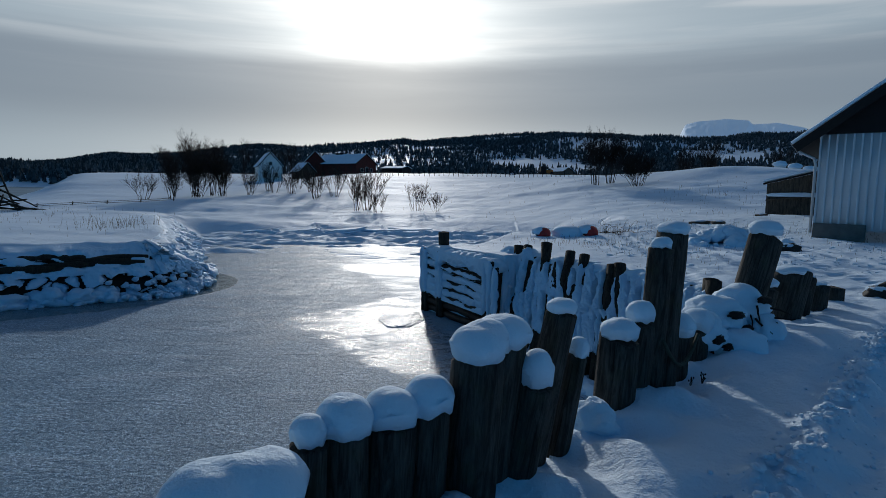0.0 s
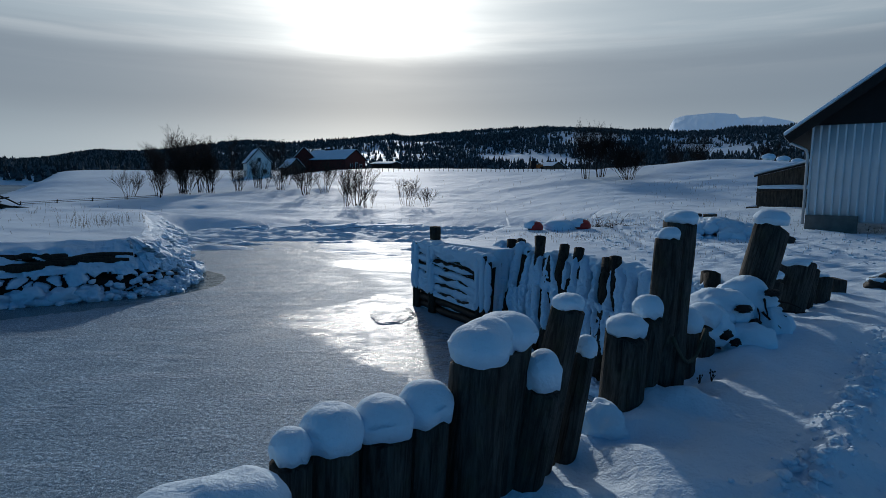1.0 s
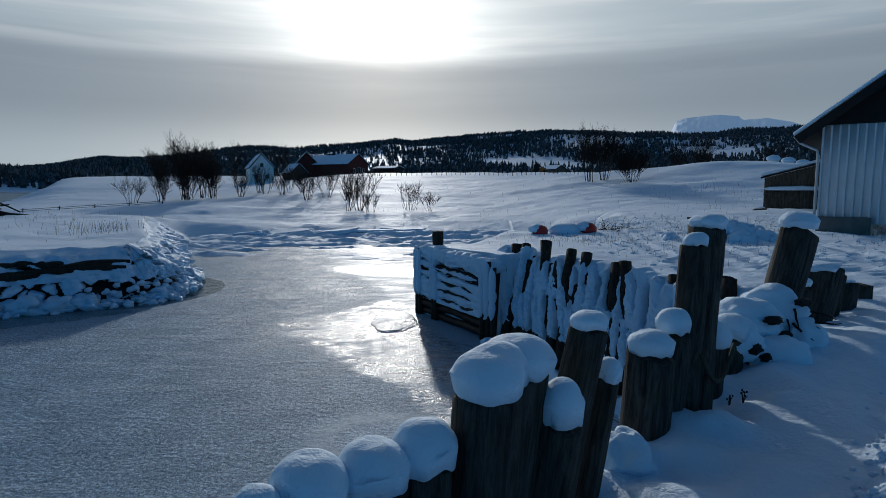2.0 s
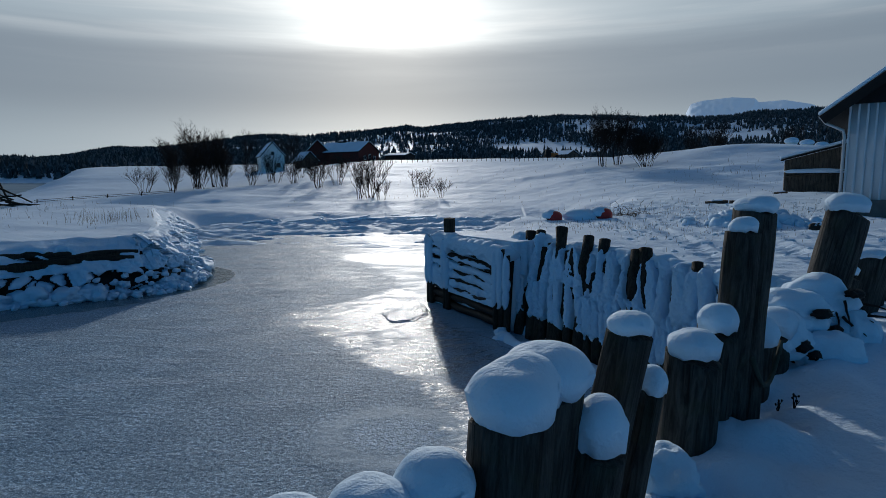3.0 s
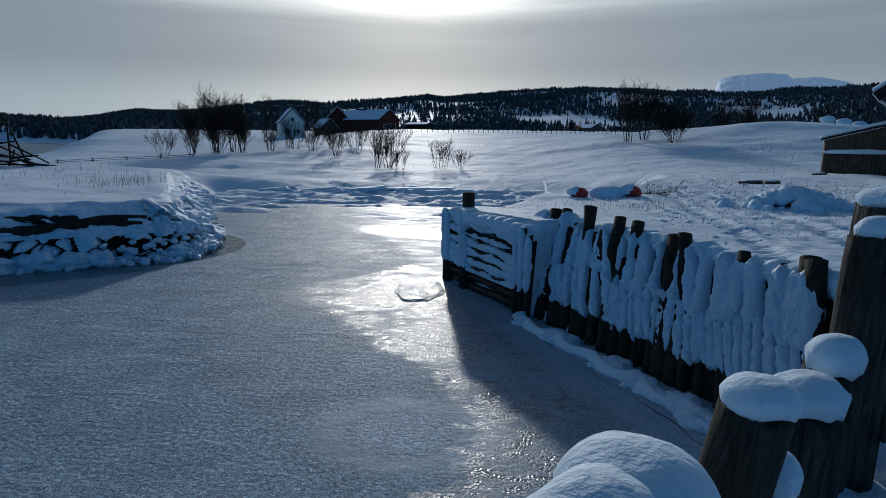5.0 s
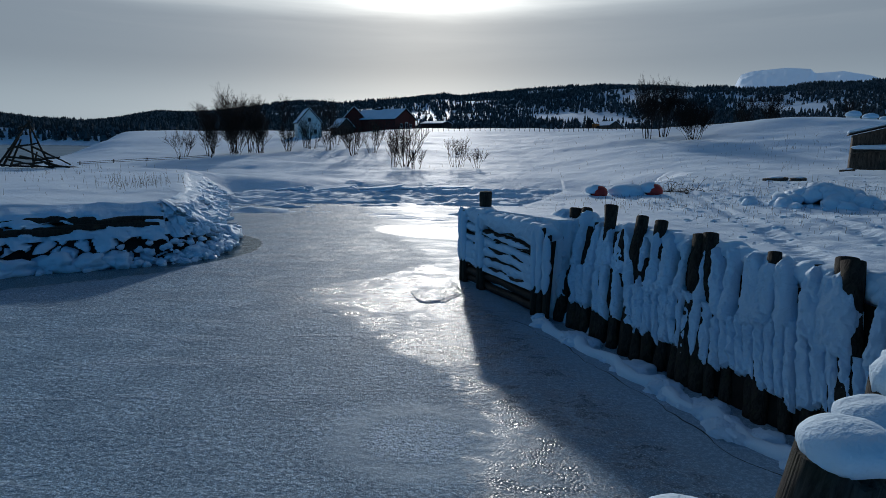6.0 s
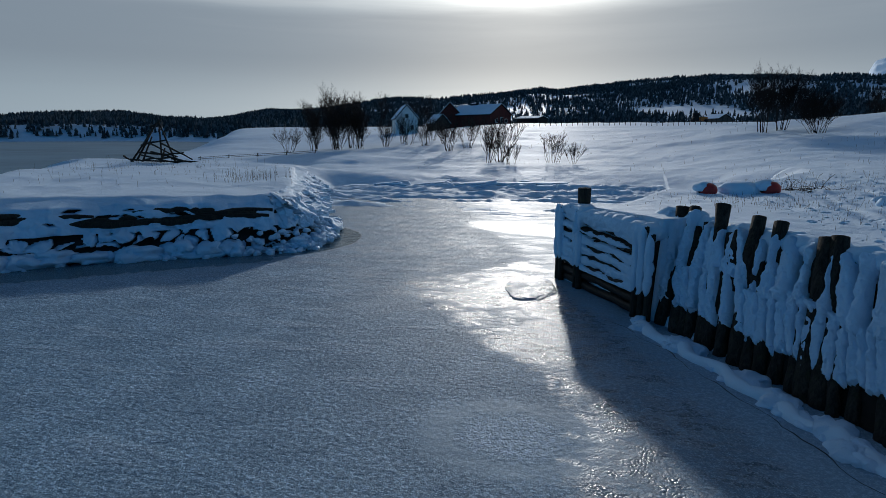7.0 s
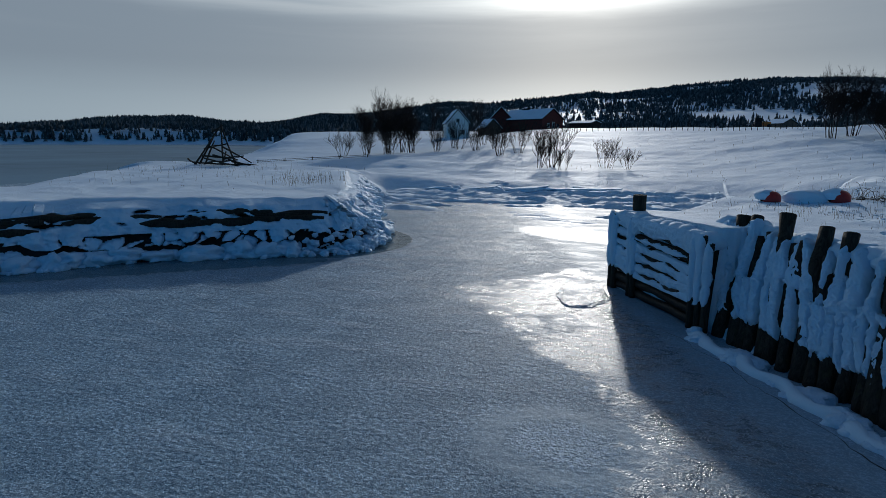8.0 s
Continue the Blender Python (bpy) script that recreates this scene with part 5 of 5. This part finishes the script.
# ---- bare trees and bushes ----
def bare_tree(name, label, at, tall, stems, spread, seed, depth=3, twigs=(6, 5, 4), thick=0.018, group=""):
    """Leafless tree or bush: trunk and limbs in one part, fine twigs in another."""
    rnd = random.Random(seed)
    trunk, crown = Geo(), Geo()

    def grow(p, d, length, r, level):
        path, radii = [p], [r]
        n = 5 if level < 2 else 3
        for k in range(n):
            d = (d + Vector((rnd.uniform(-1, 1), rnd.uniform(-1, 1), rnd.uniform(-0.4, 0.8))) * 0.16).normalized()
            p = p + d * length / n
            path.append(p)
            radii.append(r * (1 - 0.75 * (k + 1) / n))
        (trunk if level < 2 else crown).tube(path, radii, 6 if level < 1 else 4 if level < 2 else 3, caps=False)
        if level >= depth:
            return
        for _ in range(twigs[level]):
            t = rnd.uniform(0.25, 1.0)
            i = min(n - 1, int(t * n))
            q = path[i].lerp(path[i + 1], t * n - i)
            s = (d + Vector((rnd.uniform(-1, 1), rnd.uniform(-1, 1), rnd.uniform(-0.1, 0.7))) * (0.8 if depth > 2 else 0.75)).normalized()
            grow(q, s, length * rnd.uniform(0.35, 0.62) * (1.1 - 0.35 * t), max(r * (1 - 0.7 * t) * 0.6, 0.009 if depth < 3 else 0.009), level + 1)

    for i in range(stems):
        a = rnd.uniform(0, 6.28)
        lean = rnd.uniform(0.05, 1.0) * spread
        d = Vector((math.cos(a) * lean, math.sin(a) * lean, 1)).normalized()
        grow(Vector((math.cos(a), math.sin(a), 0)) * rnd.uniform(0.02, 0.15) * stems ** 0.5, d, tall * rnd.uniform(0.6, 0.8), tall * thick * rnd.uniform(0.7, 1.1), 0)
    ob = holder(name, label, "tree" if name == "birch_tree" else "bush", (at[0], at[1], height(at[0], at[1]) - 0.05), group)
    part("trunk", trunk, BARK, ob, "dark bare trunk and limbs")
    part("crown", crown, TWIG, ob, "fine leafless twigs")
    return ob


BUSHES = [(-27.0, 63, 3.3, 11, 0.45), (-29.5, 62, 3.2, 11, 0.45), (-25.0, 65, 3.4, 10, 0.4), (-22.0, 72, 4.2, 10, 0.4), (-13.0, 72, 3.4, 8, 0.3), (-18.6, 74, 3.6, 8, 0.3), (-7.6, 49.6, 3.0, 9, 0.7), (-2.1, 49, 2.6, 10, 0.55), (-6.5, 50, 3.9, 15, 0.65), (-5.4, 47.5, 2.0, 8, 0.5), (-13.2, 60, 3.6, 14, 0.6), (-11.6, 62, 3.4, 9, 0.5), (-9.5, 63, 3.2, 9, 0.4),
          (-17.5, 66, 3.3, 12, 0.5), (-23.0, 68, 3.6, 13, 0.5), (-32.5, 62, 3.2, 10, 0.5), (-0.4, 47.8, 1.7, 7, 0.5), (-15.6, 68, 3.0, 9, 0.5), (-20.6, 70, 3.3, 9, 0.5)]
for i, (x, y, tall, stems, spread) in enumerate(BUSHES):
    bare_tree("bush", "leafless many-stemmed bush standing in the snow", (x, y), tall, int(stems * 1.15), spread * 1.15, 500 + i, 2, (9, 5), 0.0066, "bushes along the creek")
TREES = [(-29.3, 68, 8.0, 8, 0.20), (-31.0, 66, 6.2, 8, 0.28), (-27.0, 67, 6.6, 8, 0.26), (-28.2, 65, 5.2, 10, 0.36), (-25.4, 66, 5.0, 9, 0.36), (-46.8, 135, 10.5, 4, 0.26), (-40.0, 142, 10.0, 3, 0.26),
         (-37.5, 144, 10.5, 4, 0.26), (16.7, 62, 6.4, 9, 0.26), (18.6, 62.5, 6.2, 9, 0.28), (20.4, 59, 4.2, 18, 0.7),
         (43.5, 92, 7.4, 7, 0.36), (40.5, 95, 6.0, 7, 0.4), (55.0, 92, 6.0, 4, 0.3)]
for i, (x, y, tall, stems, spread) in enumerate(TREES):
    bare_tree("birch_tree", "bare dark birch tree on the snowfield", (x, y), tall * (0.92 if x < 0 else 0.9), stems, spread, 700 + i, 3, (11, 8, 5) if y < 80 else (12, 8, 4), 0.0062, "bare birches")


# ---- buoys on the far side of the bank ----
def buoy(at, r, turn, label):
    z = height(at[0], at[1])
    ob = holder("buoy", label, "buoy", (at[0], at[1], z + r * 0.40), "red buoys in the snow", turn=turn)
    part("ball", Geo().blob((0, 0, 0), (r * 1.15, r, r), 0.03, 2.0, 4), BUOY, ob, "faded red buoy body")
    part("neck", Geo().tube([(-r * 1.0, 0, 0), (-r * 1.35, 0, 0.02)], [0.09, 0.05], 10), BLACK, ob, "black rope eye")
    part("snow_hood", Geo().blob((-0.12, 0.08, r * 0.30), (r * 1.30, r * 1.15, r * 0.85), 0.12, at[0], 4, -0.5), CAP, ob, "hood of snow")
    return ob


buoy((3.2, 17.4), 0.19, 0.0, "round red buoy hooded with snow on the bank")
buoy((4.75, 17.7), 0.21, 10.0, "large red buoy lying on its side under snow")
thing("snow_mound", Geo().blob((4.0, 17.75, height(4.0, 17.75) + 0.1), (0.5, 0.35, 0.22), 0.15, 8.8, 4), CAP, "small drift of snow beside the buoys", "snow")


# ---- wrecked timber frame on the point ----
def wreck():
    x, y = -25.0, 31.5
    ob = holder("timber_frame", "collapsed frame of dark poles on the snowy point", "timber frame", (x, y, height(x, y) - 0.1))
    rnd = random.Random(77)
    sticks = [((-2.1, 0, 0), (0.15, 0.2, 2.7)), ((-1.9, 0.3, 0.1), (-0.2, 0.3, 2.45)), ((-0.5, 1.0, 0.0), (0.2, 0.2, 2.8)), ((0.9, 0.6, 0), (0.1, 0.25, 2.75)), ((-0.5, 0.2, 2.35), (0.35, 0.2, 2.72)),
              ((-1.3, 0.2, 1.2), (0.4, 0.4, 1.5)), ((-1.6, 0.2, 0.75), (0.7, 0.6, 0.55)), ((-0.4, -0.2, 1.35), (1.5, 0.0, 0.45)), ((0.2, 0.2, 1.3), (2.4, 0.2, 0.3)), ((-0.2, -0.3, 0.8), (2.7, -0.3, 0.12)),
              ((-1.9, -0.2, 0.3), (2.9, 0.2, 0.1)), ((-0.9, -0.3, 0.55), (2.2, -0.7, 0.1)), ((-1.5, 0.3, 0.0), (-0.5, 0.3, 1.7)), ((-2.9, 0.4, 0.5), (-1.8, 0.0, 0.1)), ((0.3, 0.0, 0.55), (1.9, 0.1, 0.75)),
              ((1.0, 0.0, 0.35), (3.2, 0.4, 0.05)), ((-0.6, -0.5, 0.3), (1.8, -0.5, 0.5)), ((0.0, 0.2, 0.0), (0.3, 0.4, 1.0))]
    for a, b in sticks:
        a, b = Vector(a) * 0.95, Vector(b) * 0.95
        path = [a.lerp(b, k / 4) + Vector((0, 0, 0.03 * rnd.uniform(-1, 1))) for k in range(5)]
        part("pole", Geo().tube(path, [0.06, 0.056, 0.05, 0.046, 0.04], 6, 0.15, rnd.random() * 9), PILE, ob)
    return ob


wreck()


# ---- fence across the field ----
fence = holder("field_fence", "far row of thin fence stakes across the snowfield", "fence")
for i in range(46):
    t = i / 45
    x, y = -12 + 40 * t, 96 + 18 * t + 3 * math.sin(t * 5)
    rnd = random.Random(i)
    z = height(x, y)
    part("stake", Geo().tube([(x, y, z - 0.1), (x + rnd.uniform(-0.12, 0.12), y, z + rnd.uniform(0.9, 1.3))], [0.05, 0.04], 5), BARK, fence)


# ---- snow clods beside the track ----
rnd = random.Random(12)
clods = Geo()
for i in range(1500):
    along = rnd.uniform(-1.2, 5.6)
    across = rnd.gauss(0.04, 0.055) if i % 5 else rnd.uniform(-0.05, 0.7)
    x, y = 1.55 + 0.714 * along + 0.70 * across, 2.25 + 0.70 * along - 0.714 * across
    sz = (0.006 + 0.018 * rnd.random() ** 2) * (1.0 if i % 5 else 0.6)
    clods.blob((x, y, height(x, y) + sz * 0.25), (sz * rnd.uniform(0.9, 1.4), sz * rnd.uniform(0.9, 1.4), sz * 0.8), 0.35, i * 1.7, 2, -9, 1.6)
thing("snow_clods", clods, SNOW, "thrown-up clods of snow along the trodden track", "snow", kind="stuff")
heap_geo = Geo()
for i in range(260):
    a, r = rnd.uniform(0, 6.28), abs(rnd.gauss(0, 0.5))
    x, y = 7.9 + 1.5 * r * math.cos(a), 15.2 + 0.9 * r * math.sin(a)
    sz = rnd.uniform(0.05, 0.2)
    heap_geo.blob((x, y, height(x, y) + 0.36 * math.exp(-(r / 0.55) ** 2)), (sz * rnd.uniform(0.9, 1.4), sz, sz * 0.85), 0.4, i * 1.1, 2, -9, 1.6)
thing("snow_pile", heap_geo, SNOW, "ploughed heap of broken snow lumps by the track", "snow heap", kind="stuff")
spread = Geo()
for i in range(1500):
    x, y = rnd.uniform(3.5, 15), rnd.uniform(9, 24)
    if not dry_land(x, y, 1.0):
        continue
    sz = 0.012 + 0.04 * rnd.random() ** 2
    spread.blob((x, y, height(x, y)), (sz * 1.4, sz, sz * 0.6), 0.35, i * 1.3, 1, -9, 1.6)
thing("snow_lumps", spread, SNOW, "small lumps of frozen snow strewn over the bank", "snow", kind="stuff")


# ---- dry grass and weeds ----
def grass(name, label, spots):
    """Thin dry stems: spots of x, y, spread, count, least and most height."""
    g = Geo()
    rnd = random.Random(len(spots) * 7)
    for x0, y0, sx, sy, count, lo, hi in spots:
        for _ in range(count):
            x, y = rnd.gauss(x0, sx), rnd.gauss(y0, sy)
            if not dry_land(x, y, 0.9):
                continue
            z, h = height(x, y) - 0.02, rnd.uniform(lo, hi)
            lean = Vector((rnd.uniform(-0.3, 0.3), rnd.uniform(-0.3, 0.3), 1)) * h
            w = 0.0018 + 0.00007 * math.hypot(x, y)
            p = Vector((x, y, z))
            q = p + lean * 0.6
            e = p + lean + Vector((rnd.uniform(-0.1, 0.1), rnd.uniform(-0.1, 0.1), -0.05)) * h
            g.add([p - Vector((w, 0, 0)), p + Vector((w, 0, 0)), q + Vector((w * 0.7, 0, 0)), q - Vector((w * 0.7, 0, 0)), e], [(0, 1, 2, 3), (3, 2, 4)])
            if rnd.random() < 0.4:
                s = q + Vector((rnd.uniform(-0.2, 0.2), 0, rnd.uniform(0.1, 0.25))) * h
                g.add([q - Vector((w * 0.6, 0, 0)), q + Vector((w * 0.6, 0, 0)), s], [(0, 1, 2)])
    thing(name, g, STRAW, label, "grass", kind="stuff")


grass("dry_grass", "sparse dry grass stems poking through the snow",
      [(-12.2, 21.0, 0.7, 0.8, 120, 0.25, 0.6), (-17, 22, 4, 4, 160, 0.08, 0.3), (-23, 29, 3, 3, 150, 0.1, 0.45), (7, 17, 2.2, 2.0, 260, 0.05, 0.22), (10, 20, 3, 2.5, 320, 0.06, 0.3),
       (5.5, 13, 1.4, 2.0, 320, 0.04, 0.16), (3.6, 15.5, 1.0, 1.2, 220, 0.04, 0.16), (13, 15, 2.5, 2.0, 160, 0.05, 0.2), (14, 34, 7, 6, 120, 0.1, 0.35), (24, 50, 3, 2, 60, 0.15, 0.5), (5, 48, 9, 5, 40, 0.15, 0.45), (12, 66, 10, 6, 50, 0.2, 0.5),
       (5.2, 18.6, 0.6, 0.3, 80, 0.15, 0.4), (30, 45, 5, 6, 160, 0.2, 0.5)])


def dead_weed(at, tall, seed):
    rnd = random.Random(seed)
    g = Geo()
    for i in range(5):
        d = Vector((rnd.uniform(-0.35, 0.35), rnd.uniform(-0.2, 0.2), 1)) * tall * rnd.uniform(0.6, 1)
        p = Vector(at)
        g.tube([p, p + d * 0.5, p + d + Vector((rnd.uniform(-0.02, 0.02), 0, 0))], [0.003, 0.0025, 0.002], 4)
        g.blob(p + d, (0.006, 0.006, 0.008), 0.4, i + seed, 1)
    thing("dead_weed", g, BARK, "small dead weed with dark seed heads", "weed")


dead_weed((1.76, 3.42, height(1.76, 3.42) - 0.01), 0.09, 3)
dead_weed((1.70, 3.46, height(1.70, 3.46) - 0.01), 0.07, 5)


# ---- litter on the bank ----
def plank(at, size, turn, label):
    m = pose(at[0], at[1], height(at[0], at[1]) + size[2] * 0.4, 4, -3, turn)
    ob = thing("plank", Geo().box(Matrix(), size, 0.012), BOARD, label, "plank", at=m, smooth=False)
    part("snow_cover", Geo().blob((0.05, 0, size[2] * 0.6), (size[0] * 0.3, size[1] * 0.5, 0.04), 0.3, at[0], 3, -0.3), CAP, ob, "patch of snow")


plank((10.9, 23.6), (0.9, 0.2, 0.12), 8, "dark plank half buried in snow on the bank")
plank((11.5, 23.2), (0.5, 0.25, 0.14), -15, "short dark board end sticking out of the snow")
plank((14.4, 25.2), (0.7, 0.12, 0.08), 20, "grey board lying on the snow near the shed")
for i, (x, y, s) in enumerate([(5.75, 7.0, 0.13), (6.1, 7.3, 0.17), (6.6, 7.5, 0.12), (8.6, 13.6, 0.2)]):
    ob = thing("stone", Geo().blob((x, y, height(x, y) + s * 0.2), (s * 1.4, s, s * 0.7), 0.4, i * 3.0 + 2, 3, -9, 1.6, sharp=True), ROCK, "dark rough stone showing through the snow", "stone", "stones on the bank")
    part("snow_cover", Geo().blob((x - 0.03, y + 0.03, height(x, y) + s * 0.62), (s * 1.0, s * 0.75, s * 0.3), 0.3, i * 2.0, 3, -0.4), CAP, ob, "thin snow")
brush = Geo()
for i in range(46):
    p = Vector((5.9 + rnd.uniform(-0.6, 0.6), 18.4 + rnd.uniform(-0.2, 0.2), height(5.9, 18.4)))
    path = [p]
    d = Vector((rnd.uniform(-1, 1), rnd.uniform(-0.5, 0.5), rnd.uniform(0.4, 1.0))).normalized()
    for k in range(5):
        d = (d + Vector((rnd.uniform(-0.4, 0.4), 0, -0.35))).normalized()
        path.append(path[-1] + d * 0.11)
    brush.tube(path, [0.006] * 6, 3, caps=False)
thing("brush_tangle", brush, TWIG, "low tangle of thin bare stems in the snow", "bush")
for i in range(5):
    x, y = 42.5 + 2.2 * i, 71.5 + 0.5 * i
    z = height(x, y)
    ob = thing("hay_bale", Geo().blob((x, y, z + 0.40), (0.7, 0.6, 0.58), 0.06, i * 2.0, 3), WHITE, "white plastic-wrapped round bale under snow", "bale", "row of wrapped bales")
    part("snow_cover", Geo().blob((x, y, z + 0.62), (0.85, 0.7, 0.42), 0.12, i * 4.0, 3, -0.5), CAP, ob, "hood of snow")

# farm machine and cabin far off by the field
mx, my = 25.5, 140.0
machine = holder("tractor", "small orange tractor parked at the field's edge", "tractor", (mx, my, height(mx, my)))
part("bonnet", Geo().box(Matrix.Translation((0.9, 0, 1.0)), (1.8, 0.9, 0.8), 0.1), ORANGE, machine)
part("cab", Geo().box(Matrix.Translation((-0.6, 0, 1.5)), (1.3, 1.2, 1.5), 0.12), BLACK, machine, "dark glazed cab")
for dx, r in ((-0.7, 0.75), (1.4, 0.45)):
    for dy in (-0.7, 0.7):
        part("wheel", Geo().tube([(dx, dy - 0.15, r), (dx, dy + 0.15, r)], [r, r], 16), BLACK, machine, "black tyre")
gabled("cabin", "small dark cabin with a snowy roof beyond the field", (41.0, 185, height(41, 185) - 0.3), 30.0, 4.5, 6.0, 2.2, 3.4, BOARD, "cabin")

# driftwood rails by the shore
rail = holder("pole_fence", "low fence of grey poles along the far shore", "fence")
for i in range(5):
    x, y = -40 + 3.0 * i, 56 + 0.8 * i
    z = height(x, y)
    part("post", Geo().tube([(x, y, z - 0.1), (x + 0.05, y, z + 0.38)], [0.05, 0.04], 6), BARK, rail)
    if i < 4:
        x2, y2 = x + 3.0, y + 0.8
        z2 = height(x2, y2)
        for hgt in (0.08, 0.24):
            part("rail", Geo().tube([(x - 0.2, y - 0.05, z + hgt), (x2 + 0.2, y2 - 0.05, z2 + hgt + 0.05)], [0.02, 0.016], 6), BARK, rail)
